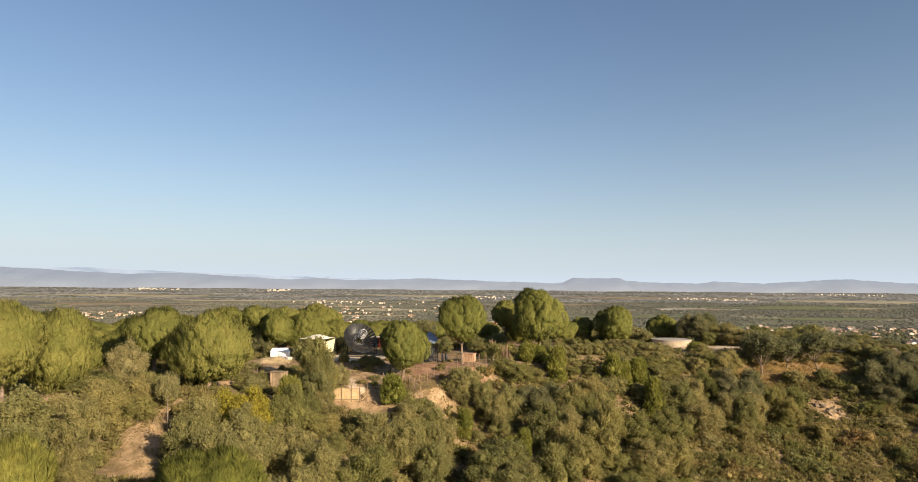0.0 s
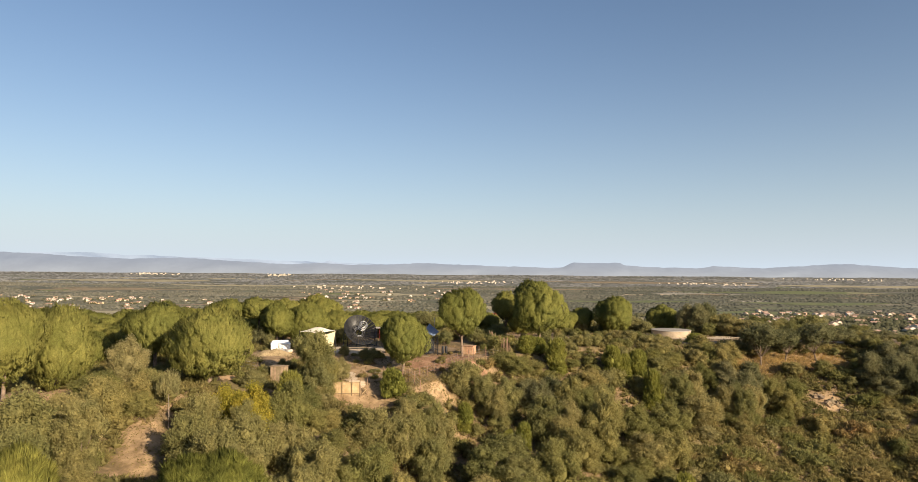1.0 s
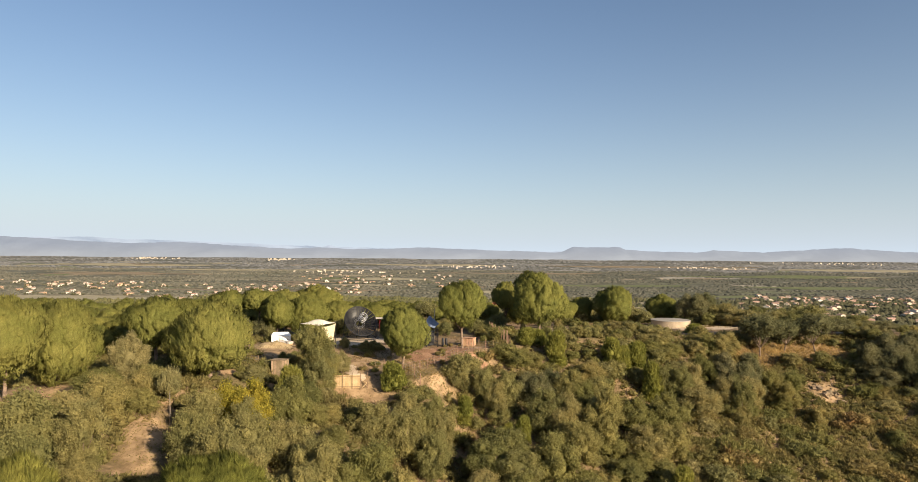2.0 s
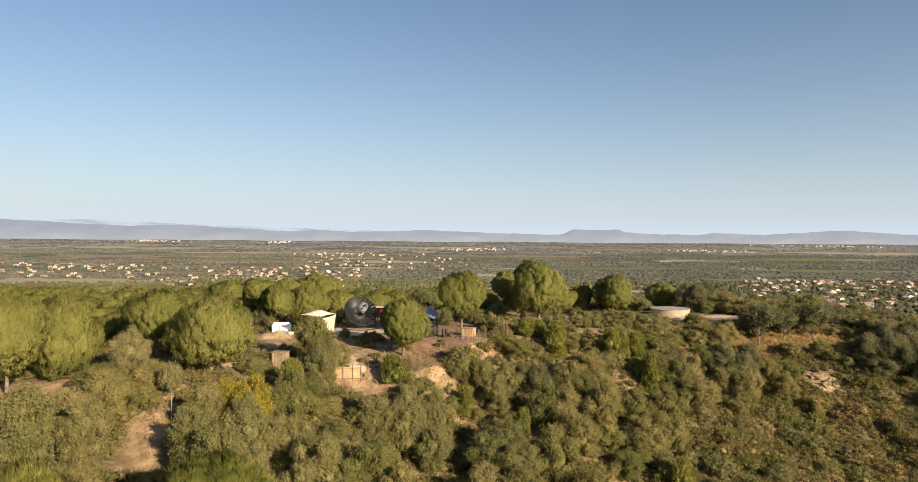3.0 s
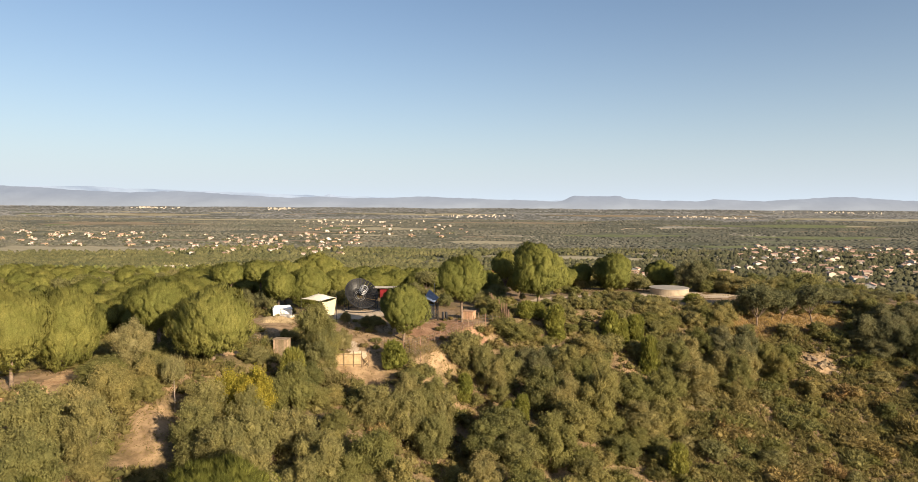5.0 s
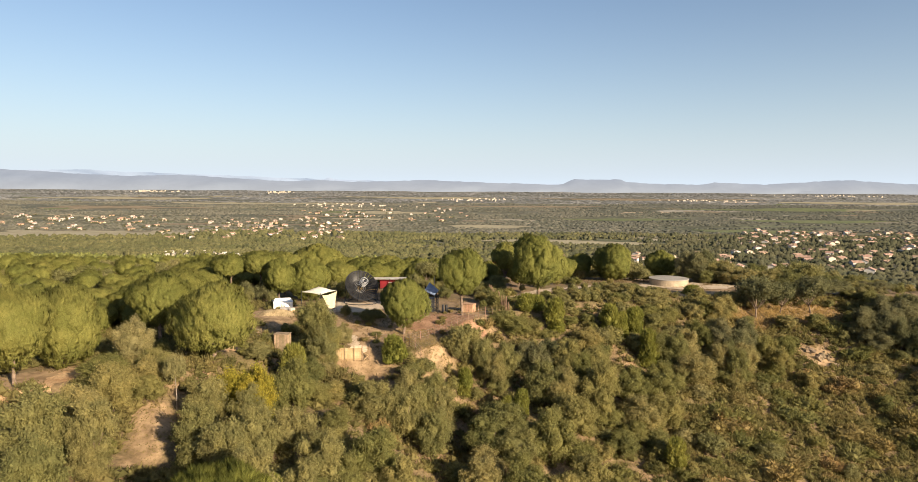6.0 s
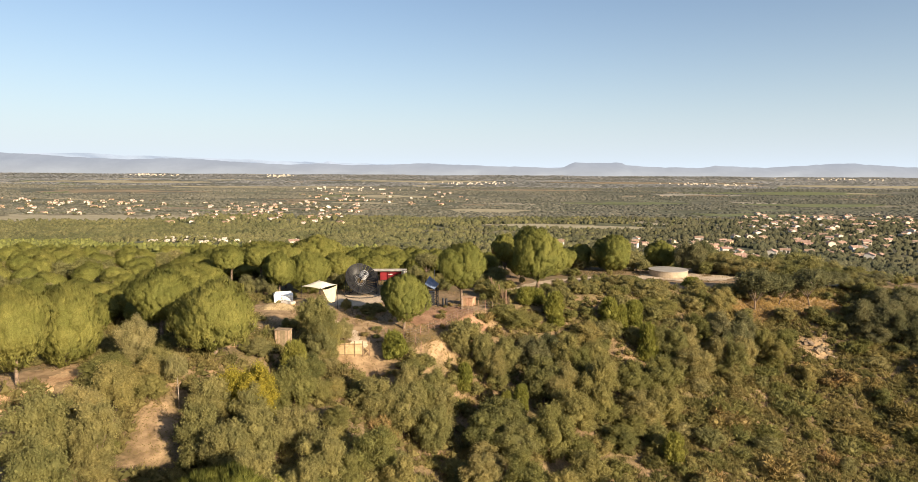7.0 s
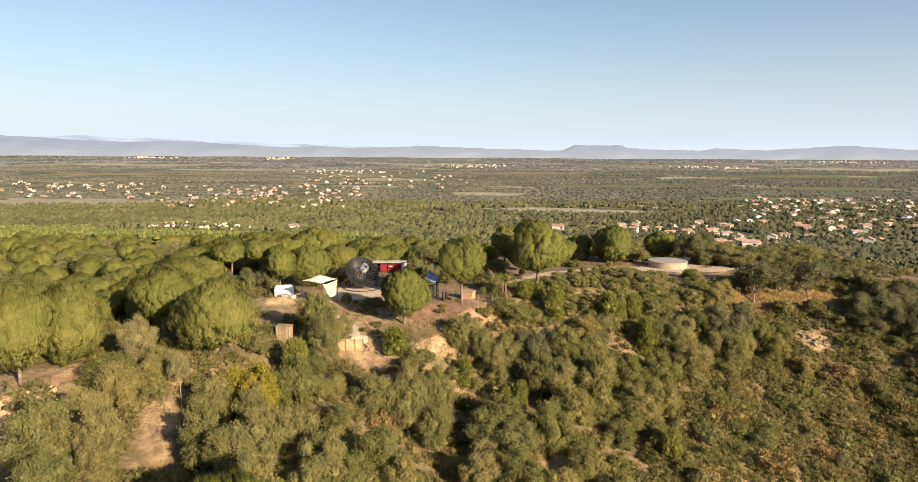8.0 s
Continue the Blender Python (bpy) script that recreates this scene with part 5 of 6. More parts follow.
PLANK = mat("light_planks", [(0.35, (0.36, 0.25, 0.13)), (0.65, (0.46, 0.335, 0.185))], 1.2, 0.8, 0.15, 9.0, obj=0.15)
GREYPLANK = mat("weathered_planks", [(0.35, (0.24, 0.17, 0.11)), (0.65, (0.36, 0.26, 0.17))], 1.2, 0.9, 0.2, 9.0, obj=0.25)
BRICKY = mat("brown_boards", [(0.35, (0.36, 0.2, 0.12)), (0.65, (0.48, 0.3, 0.19))], 1.0, 0.85, 0.2, 8.0, obj=0.15)
POST = mat("brown_posts", [(0.35, (0.16, 0.1, 0.065)), (0.65, (0.26, 0.17, 0.11))], 1.5, 0.9, 0.25, 9.0, obj=0.3)
CONCRETE = mat("pale_concrete", [(0.35, (0.29, 0.232, 0.162)), (0.65, (0.37, 0.297, 0.212))], 0.5, 0.9, 0.15, 4.0, 0.04)
LID = mat("grey_concrete_top", [(0.35, (0.281, 0.255, 0.217)), (0.65, (0.359, 0.323, 0.280))], 0.4, 0.9, 0.12, 3.0, 0.03)
GLASS = mat("dark_window", [(0.4, (0.03, 0.035, 0.04)), (0.6, (0.06, 0.065, 0.07))], 2.0, 0.15, 0.1, 5.0)


def at(x, y, up=0.0, rz=0.0):
    """A pose standing on the ground."""
    return pose(x, y, float(land(x, y)) + up, 0, 0, rz)


def dish_antenna():
    """A black slatted dish 8.4 m across on a scaffold stand, its bowl turned to the valley."""
    cx, cy, cz = -25.0, 168.0, 0.3
    base = float(land(cx, cy - 1.5))
    ob = thing("parabolic_dish", "large black slatted parabolic dish on a dark scaffold stand", "dish", m=Matrix.Translation((cx, cy, base)))
    R, deep = 4.3, 1.5
    tilt = pose(0, 0, cz - base, 90 - 35, 0, 30)   # bowl axis +z turned to -y and up

    def bowl(r):
        return deep * (r / R) ** 2 - deep

    part("rim", ring(R, 0, 0.09, BLACK, "rim", 48, 6), ob, "black tubular rim", tilt)
    # radial slats, slightly twisted so that light falls between them
    blades_n = 28
    slat = []
    rs = np.linspace(0.75, R - 0.05, 7)
    wide = [2 * math.pi * r / blades_n * 0.43 for r in rs]
    for r, w in zip(rs, wide):
        slat += [(r, -w, bowl(r) + 0.26 * w), (r, w, bowl(r) - 0.26 * w)]
    v = np.array(slat)
    v = np.concatenate([v, v - (0, 0, 0.03)])
    m2 = len(slat)
    quads = []
    for i in range(len(rs) - 1):
        a = 2 * i
        quads += [(a, a + 2, a + 3, a + 1), (m2 + a, m2 + a + 1, m2 + a + 3, m2 + a + 2), (a, m2 + a, m2 + a + 2, a + 2), (a + 1, a + 3, m2 + a + 3, m2 + a + 1)]
    slat_me = raw("slat", v, tri(quads), MESHY)
    for k in range(blades_n):
        part("slat", slat_me, ob, m=tilt @ pose(0, 0, 0, 0, 0, 360 * k / blades_n))
    for r in np.linspace(1.0, R - 0.45, 8):
        part("hoop", ring(r, bowl(r) + 0.06, 0.03, STEEL if r < 1.7 else BLACK, "hoop", 36, 4), ob, "", tilt)
    # receiver: a drum of rings in front of the bowl, held by three struts
    drum = part("receiver", raw("receiver", *tube([(0, 0, -1.4), (0, 0, 1.2), (0, 0, 3.3)], (0.16, 0.14, 0.1), 10), BLACK), ob, "grey ringed receiver drum", tilt)
    for z, rr in ((0.9, 0.9), (1.3, 0.55), (1.7, 0.98), (2.1, 0.6), (2.5, 1.0), (2.8, 0.7)):
        part("drum_ring", ring(rr, z, 0.06, STEEL, "drum_ring", 28, 5), drum)
    for k in range(3):
        a = math.radians(90 + 120 * k)
        part("strut", rods([((2.9 * math.cos(a), 2.9 * math.sin(a), bowl(2.9)), (0.3 * math.cos(a), 0.3 * math.sin(a), 2.9))], 0.045, BLACK, "strut", 5), ob, m=tilt)
    h = cz - base
    legs = [((-3.6, 1.6, 0), (-3.3, 0.9, h + 1.6)), ((3.6, 1.6, 0), (3.3, 0.9, h + 1.6)), ((-4.3, -0.6, 0), (-4.2, 0.3, h + 0.4)), ((4.3, -0.6, 0), (4.2, 0.3, h + 0.4)),
            ((-1.5, 2.4, 0), (-0.6, 1.7, h)), ((1.5, 2.4, 0), (0.6, 1.7, h))]
    for a, b in legs:
        part("post", rods([(a, b)], 0.1, BLACK, "post", 6), ob)
    part("scaffold", rods([((-4.3, -0.6, h * 0.45), (-3.5, 1.4, h * 0.45)), ((4.3, -0.6, h * 0.45), (3.5, 1.4, h * 0.45)), ((-3.5, 1.5, h * 0.9), (3.5, 1.5, h * 0.9)),
                           ((-3.6, 1.6, 0.2), (3.4, 1.1, h * 1.2)), ((3.6, 1.6, 0.2), (-3.4, 1.1, h * 1.2)), ((-4.3, -0.6, 0.2), (-3.4, 1.3, h)), ((4.3, -0.6, 0.2), (3.4, 1.3, h))], 0.06, BLACK, "scaffold"), ob)
    part("turning_rail", ring(4.6, 0.35, 0.09, BLACK, "turning_rail", 40, 5), ob, "black circular rail at the foot")
    for k in range(8):
        a = k * math.pi / 4
        part("rail_foot", rods([((4.6 * math.cos(a), 4.6 * math.sin(a), -0.8), (4.6 * math.cos(a), 4.6 * math.sin(a), 0.4))], 0.07, BLACK, "rail_foot", 5), ob)


dish_antenna()
patch("terrace", "red-brown tilled soil between the vine posts", -2.3, 146.0, 8.5, 8.0, REDSOIL, 0.1)


def corrugated(x0, x1, y, z0, z1, material, name, pitch=0.28):
    n = int((x1 - x0) / pitch) * 4
    xs = np.linspace(x0, x1, n + 1)
    off = np.array([0, 0.04, 0.04, 0])[np.arange(n + 1) % 4]
    v = np.concatenate([np.stack([xs, y - off, xs * 0 + z0], -1), np.stack([xs, y - off, xs * 0 + z1], -1)])
    i = np.arange(n)
    return raw(name, v, np.stack([i, i + 1, i + n + 2, i + n + 1], -1), material)


def container():
    ob = thing("shipping_container", "red corrugated shipping container under a flat grey roof", "container", m=at(-20.0, 193, 0.05, 3))
    part("body", bevelled(-3.03, 3.03, -1.18, 1.22, 0.15, 2.6, RED, 0.03, "body"), ob)
    part("side_sheet", corrugated(-2.9, 2.9, -1.185, 0.3, 2.5, RED, "side_sheet"), ob)
    for x in (-2.98, 2.98):
        part("corner_post", bevelled(x - 0.09, x + 0.09, -1.3, -1.12, 0.0, 2.65, RED, 0.015, "corner_post"), ob)
    part("sill", bevelled(-3.05, 3.05, -1.28, 1.25, -0.3, 0.16, BLACK, 0.02, "sill"), ob)
    part("sign", bevelled(-0.6, 0.5, -1.27, -1.24, 1.75, 1.95, WHITE, 0.005, "sign"), ob, "small white strip on the red side")


container()
hut = thing("white_hut", "small white hut beside the red container", "hut", m=at(-15.8, 193, 0.0, 3))
part("wall", bevelled(-0.95, 0.95, -1.2, 1.2, -0.3, 2.55, WHITE, 0.02, "wall"), hut)
part("door", bevelled(-0.4, 0.4, -1.24, -1.19, 0.1, 2.05, ROOFGREY, 0.01, "door"), hut, "grey flush door")
shelter = thing("flat_roof", "flat grey sheet roof on black posts over the container", "roof", m=at(-20.3, 192.6, 0.0, 3))
part("roof_sheet", bevelled(-5.2, 5.0, -2.0, 2.0, 3.0, 3.16, ROOFGREY, 0.02, "roof_sheet"), shelter)
part("fascia", bevelled(-5.2, 5.0, -2.06, -2.0, 3.03, 3.15, ROOFGREY, 0.01, "fascia"), shelter)
for px in (-5.0, 0.1, 4.8):
    for py in (-1.8, 1.8):
        part("post", bevelled(px - 0.07, px + 0.07, py - 0.07, py + 0.07, -0.6, 3.0, BLACK, 0.01, "post"), shelter)
part("dark_cladding", bevelled(-5.1, -3.6, -1.2, 1.2, -0.3, 2.9, BLACK, 0.02, "dark_cladding"), shelter, "black cladding")


def white_tent():
    ob = thing("white_tent", "small white canvas tent with a low pitched roof", "tent", m=at(-43.2, 159.5, 0.0, 18))
    w, d, h, ridge_h = 2.25, 1.6, 1.85, 2.6
    v = np.array([(-w, -d, -0.3), (w, -d, -0.3), (w, d, -0.3), (-w, d, -0.3), (-w, -d, h), (w, -d, h), (w, d, h), (-w, d, h)], float)
    part("canvas_wall", raw("canvas_wall", v, tri([(0, 1, 5, 4), (1, 2, 6, 5), (2, 3, 7, 6), (3, 0, 4, 7)]), WHITE), ob)
    e = 0.12
    r = np.array([(-w - e, -d - e, h - 0.05), (w + e, -d - e, h - 0.05), (w + e, d + e, h - 0.05), (-w - e, d + e, h - 0.05), (-w * 0.8, 0, ridge_h), (w * 0.8, 0, ridge_h)], float)
    part("roof", raw("roof", r, [(0, 1, 5), (0, 5, 4), (2, 3, 4), (2, 4, 5), (1, 2, 5), (3, 0, 4), (0, 2, 1), (0, 3, 2)], WHITE), ob)
    part("door_flap", bevelled(-0.5, 0.5, -d - 0.03, -d - 0.005, 0.0, 1.5, ROOFGREY, 0.005, "door_flap"), ob, "grey shaded door flap")


white_tent()


def heap(x, y, rx, ry, h, turn):
    """A low heap of loose earth with uneven flanks."""
    xs, ys = np.meshgrid(np.linspace(-1, 1, 44), np.linspace(-1, 1, 44))
    c, s = math.cos(radians(turn)), math.sin(radians(turn))
    px, py = x + rx * xs * c - ry * ys * s, y + rx * xs * s + ry * ys * c
    d = np.hypot(xs, ys) * (1 + 0.12 * wave(px, py, 1.1, 0.5))
    z = land(px, py) - 0.1 + h * np.clip(1 - d, 0, 1) ** 0.8 * (1 + 0.2 * wave(px, py, 0.8, 1.0))
    v = np.stack([px, py, z], -1).reshape(-1, 3)
    i = np.arange(len(v)).reshape(44, 44)
    return thing("earth_mound", "pale straw-covered mound of earth beside the tent", "mound", data=raw("earth_mound", v, np.stack([i[:-1, :-1], i[:-1, 1:], i[1:, 1:], i[1:, :-1]], -1).reshape(-1, 4), STRAWY, True))


heap(-42.8, 152.0, 5.0, 3.2, 1.5, -8)
stack = thing("tarpaulin_stack", "low stack under a light grey tarpaulin beside the tent", "stack", m=at(-41.1, 156.0, 0.0, -24))
part("cover", bevelled(-1.7, 1.7, -0.8, 0.8, 0.25, 0.85, ROOFGREY, 0.12, "cover"), stack)
part("pallet", bevelled(-1.6, 1.6, -0.7, 0.7, -0.3, 0.25, PLANK, 0.02, "pallet"), stack, "bare wooden pallet")


def shade_sail():
    """A cream canopy stretched between poles, with a straw cloth hanging down one side."""
    zs = 1.35
    ob = thing("shade_sail", "cream canvas shade sail stretched between black poles", "canopy", m=Matrix.Translation((-32.0, 151.0, 0)))
    corners = [(-4.3, -1.0, zs), (0.6, -3.4, zs - 0.25), (3.6, 0.6, zs + 0.15), (-1.3, 4.0, zs + 0.55)]
    n = 14
    g2 = np.linspace(0, 1, n)
    u, w = np.meshgrid(g2, g2)
    c = np.array(corners)
    p = ((1 - u) * (1 - w))[..., None] * c[0] + (u * (1 - w))[..., None] * c[1] + (u * w)[..., None] * c[2] + ((1 - u) * w)[..., None] * c[3]
    mid = c.mean(0)
    pull = 0.16 * (np.sin(np.pi * u) * (1 - np.sin(np.pi * w)) + np.sin(np.pi * w) * (1 - np.sin(np.pi * u)))
    p = p + (mid - p) * pull[..., None]
    p[..., 2] += 0.75 * np.sin(np.pi * u) * np.sin(np.pi * w)
    v = p.reshape(-1, 3)
    i = np.arange(n * n).reshape(n, n)
    f = np.stack([i[:-1, :-1], i[:-1, 1:], i[1:, 1:], i[1:, :-1]], -1).reshape(-1, 4)
    k = len(v)
    both = np.concatenate([f, f[:, ::-1] + k])
    part("canvas", raw("canvas", np.concatenate([v, v - (0, 0, 0.02)]), both, CREAM, True), ob)
    # the hanging cloth between two corners
    a, b = c[1], c[2]
    m = 10
    t = np.linspace(0.08, 0.98, m)
    top = a + (b - a) * t[:, None] + np.stack([0.1 * np.sin(t * 9), 0.1 * np.cos(t * 8), -0.12 - 0.35 * np.sin(np.pi * t)], -1)
    drop = np.interp(t, (0, 0.5, 0.9, 1), (3.3, 3.9, 3.8, 3.5))
    foot_t = np.interp(t, (0.08, 0.98), (0.42, 0.86))
    low = a + (b - a) * foot_t[:, None] - np.stack([0 * t, 0 * t, drop], -1) + np.stack([0.15 * np.sin(t * 17), 0.15 * np.cos(t * 13), 0 * t], -1)
    vv = np.concatenate([top, low])
    j = np.arange(m - 1)
    ff = np.stack([j, j + 1, j + m + 1, j + m], -1)
    part("hanging_cloth", raw("hanging_cloth", np.concatenate([vv, vv + (0.02, 0.02, 0)]), np.concatenate([ff, ff[:, ::-1] + 2 * m]), YELLOWISH, True), ob, "straw-coloured hanging cloth")
    for q in corners:
        gz = float(land(-32.0 + q[0], 151.0 + q[1]))
        part("pole", rods([((q[0], q[1], gz - 0.4), (q[0], q[1], q[2] + 0.35))], 0.07, BLACK, "pole", 6), ob)


shade_sail()


def canopy_stand():
    ob = thing("canopy_stand", "blue-grey tilted canopy on a dark metal stand", "canopy", m=at(-6.4, 155.5, 0.0, 12))
    v = np.array([(-1.9, -1.2, 5.6), (0.3, -2.0, 4.5), (1.8, -0.2, 5.4), (-0.3, 1.1, 7.2)], float)
    part("blue_sheet", raw("blue_sheet", np.concatenate([v, v - (0, 0, 0.08)]), tri([(0, 1, 2, 3), (7, 6, 5, 4), (0, 4, 5, 1), (1, 5, 6, 2), (2, 6, 7, 3), (3, 7, 4, 0)]), BLUE), ob, "tilted blue-grey sheet")
    for x, y, h in ((-1.3, -1.2, 4.9), (1.4, -1.2, 4.6), (-1.3, 1.2, 6.3), (1.4, 1.2, 5.5)):
        part("post", rods([((x, y, -0.5), (x, y, h))], 0.12, BLACK, "post", 6), ob)
    for z in (1.2, 2.6, 4.0):
        part("crossbar", rods([((-1.3, -1.2, z), (1.4, -1.2, z)), ((1.4, -1.2, z), (1.4, 1.2, z)), ((-1.3, 1.2, z), (1.4, 1.2, z)), ((-1.3, -1.2, z), (-1.3, 1.2, z))], 0.07, BLACK, "crossbar"), ob)
    part("brace", rods([((-1.3, -1.2, 0.1), (1.4, -1.2, 2.6)), ((1.4, -1.2, 0.1), (-1.3, -1.2, 2.6)), ((1.4, -1.2, 2.6), (1.4, 1.2, 4.0))], 0.05, BLACK, "brace"), ob)
    part("cabinet", bevelled(-1.0, 0.6, -0.8, 0.9, 0.3, 3.6, BLACK, 0.03, "cabinet"), ob, "dark machine cabinet")
    part("mast", rods([((1.0, 1.6, 0), (1.0, 1.6, 8.6))], 0.07, STEEL, "mast", 6), ob, "thin grey mast")


canopy_stand()
for dx in (1.6, 2.4):
    bar = thing("dark_barrel", "dark upright barrel beside the stand", "barrel", "barrels by the stand", at(-5.2 + dx, 155.0, 0.0), None)
    part("body", raw("barrel_body", *tube([(0, 0, -0.1), (0, 0, 0.1), (0, 0, 0.9), (0, 0, 1.9), (0, 0, 2.0)], (0.26, 0.3, 0.33, 0.3, 0.26), 12), BLACK, True), bar)


def boarded(name, label, category, m, length, height, depth, material, step=0.16, roof=None):
    """A box of upright boards, each its own piece, with posts and a lean-to roof where there is one."""
    ob = thing(name, label, category, m=m)
    n = int(length / step)
    board = bevelled(-step * 0.46, step * 0.46, -0.015, 0.015, 0, height, material, 0.006, "board")
    for k in range(n):
        part("board", board, ob, m=pose((k + 0.5) * length / n - length / 2, -depth / 2, dice.uniform(-0.03, 0.02)))
    if depth > 0.3:
        for k in range(int(depth / step)):
            for side in (-1, 1):
                part("board", board, ob, m=pose(side * length / 2, (k + 0.5) * step - depth / 2, 0, 0, 0, 90))
        part("back", bevelled(-length / 2, length / 2, depth / 2, depth / 2 + 0.04, 0, height, material, 0.01, "back"), ob)
    if roof:
        part("roof", bevelled(-length / 2 - 0.15, length / 2 + 0.15, -depth / 2 - 0.2, depth / 2 + 0.15, height, height + 0.08, roof, 0.01, "roof"), ob)
    return ob


fence_b = boarded("board_fence", "light new board fence panel on the sandy shelf", "fence", at(-21.8, 128.6, 0.0, 4), 5.2, 2.5, 0.1, PLANK, 0.2)
for x in (-2.6, -0.9, 1.0, 2.6):
    part("post", rods([((x, -0.12, -0.5), (x, -0.12, 3.0))], 0.07, POST, "post", 6), fence_b, "brown post")
part("rail", rods([((-2.6, -0.1, 0.25), (2.6, -0.1, 0.25)), ((-2.6, -0.1, 2.3), (2.6, -0.1, 2.3))], 0.05, POST, "rail", 5), fence_b)
boarded("plank_shed", "weathered upright plank shed among the bushes", "shed", at(-34.6, 126.9, 0.0, -8), 2.8, 3.7, 1.8, GREYPLANK, 0.2, GREYPLANK)
boarded("wooden_crate", "brown boarded wooden crate on the bank", "crate", at(2.6, 157.0, 0.0, -22), 2.8, 1.9, 2.0, BRICKY, 0.22, BRICKY)


def post_fence(label, points, gap, height, wire=True):
    """Round fence posts with strained wires."""
    p = np.array(points, float)
    seg = np.hypot(*np.diff(p, axis=0).T)
    dist = np.r_[0, np.cumsum(seg)]
    t = np.arange(0, dist[-1], gap)
    x, y = np.interp(t, dist, p[:, 0]), np.interp(t, dist, p[:, 1])
    ob = thing("post_fence", label, "fence", "fences round the yard")
    tops = []
    for a, b in zip(x, y):
        z = float(land(a, b))
        h = height * dice.uniform(0.85, 1.12)
        part("post", rods([((0, 0, -0.4), (dice.uniform(-0.08, 0.08), dice.uniform(-0.08, 0.08), h))], 0.075, POST, "post", 6), ob, m=pose(a, b, z))
        tops.append((a, b, z + height * 0.8))
    if wire:
        part("wire", rods([((*q[:2], q[2] - d), (*r[:2], r[2] - d)) for q, r in zip(tops, tops[1:]) for d in (0.0, 0.6, 1.2)], 0.012, STEEL, "wire", 3), ob, "thin grey wire")
    return ob


post_fence("row of brown wooden fence posts beside the pines", [(8.5, 178), (9.5, 168), (11.5, 158), (12.5, 149)], 1.5, 3.5, False)
post_fence("brown post and wire fence on the slope", [(-11, 133.5), (-6, 137), (-1, 143), (5, 150), (11, 153)], 1.9, 2.3)
post_fence("brown post and wire fence above the bank", [(-17, 134), (-11, 133.5), (-7, 129)], 1.9, 2.3)
post_fence("dark fence posts under the pines", [(-52, 124), (-44, 127), (-38, 130)], 3.4, 2.6)
handrail = thing("timber_steps_rail", "leaning timber rail beside the board fence", "rail", m=at(-18.4, 128.8))
part("post", rods([((0.6, 0, -0.3), (0.6, 0, 3.2))], 0.08, POST, "post", 6), handrail)
part("brace", rods([((-0.4, 0, 0.2), (0.6, 0, 1.2)), ((-1.2, 0.3, 2.0), (0.6, 0, 1.0))], 0.06, PLANK, "brace", 5), handrail)


def water_tank():
    ob = thing("water_tank", "low round pale concrete water tank on the ridge", "tank", m=at(66.0, 203.0, -0.2))
    r, h, n = 5.85, 2.2, 48
    part("wall", raw("wall", *tube([(0, 0, -1.0), (0, 0, h - 0.05), (0, 0, h)], (r, r, r - 0.05), n), CONCRETE, False), ob)
    part("lid", raw("lid", *tube([(0, 0, h), (0, 0, h + 0.16), (0, 0, h + 0.34)], (r + 0.15, r + 0.15, 0.5), n), LID, False), ob, "grey concrete lid")


water_tank()

# pale rock outcrop and loose stones on the slope
def stone(x, y, s, label="pale weathered rock on the slope"):
    r2 = np.random.default_rng(int(x * 31 + y * 17))
    v = ICO1[0] * (1 + 0.22 * r2.normal(size=(len(ICO1[0]), 1))) * (s, s * 0.8, s * 0.55)
    ob = thing("rock", label, "rock", "rocks on the slope", at(x, y, -0.1 * s, dice.uniform(0, 360)), raw("rock", v, ICO1[1], ROCK))
    return ob


for k in range(6):
    stone(dice.gauss(91, 1.9), dice.gauss(162.5, 1.8), dice.uniform(0.7, 1.5))
for k in range(20):
    stone(dice.gauss(90.5, 3.2), dice.gauss(161.5, 3.0), dice.uniform(0.3, 1.0))
for k in range(70):
    x, y = dice.uniform(-45, 110), dice.uniform(84, 165)
    if float(np.interp(x, EDGE_X, EDGE_Y)) - y > 0 and clear(x, y, 0.7):
        stone(x, y, dice.uniform(0.12, 0.5))


# ---- houses on the plain ----
WALLS = [mat("cream_render", [(0.4, (0.47, 0.4, 0.31)), (0.6, (0.56, 0.49, 0.39))], 0.2, 0.9, 0.05, 2.0, obj=0.1),
         mat("white_render", [(0.4, (0.52, 0.485, 0.43)), (0.6, (0.6, 0.565, 0.51))], 0.2, 0.9, 0.05, 2.0, obj=0.08),
         mat("ochre_render", [(0.4, (0.52, 0.36, 0.22)), (0.6, (0.62, 0.45, 0.29))], 0.2, 0.9, 0.06, 2.0, obj=0.1)]
TILES = mat("terracotta_tiles", [(0.4, (0.285, 0.18, 0.128)), (0.6, (0.38, 0.262, 0.198))], 0.3, 0.85, 0.15, 3.0, obj=0.2)


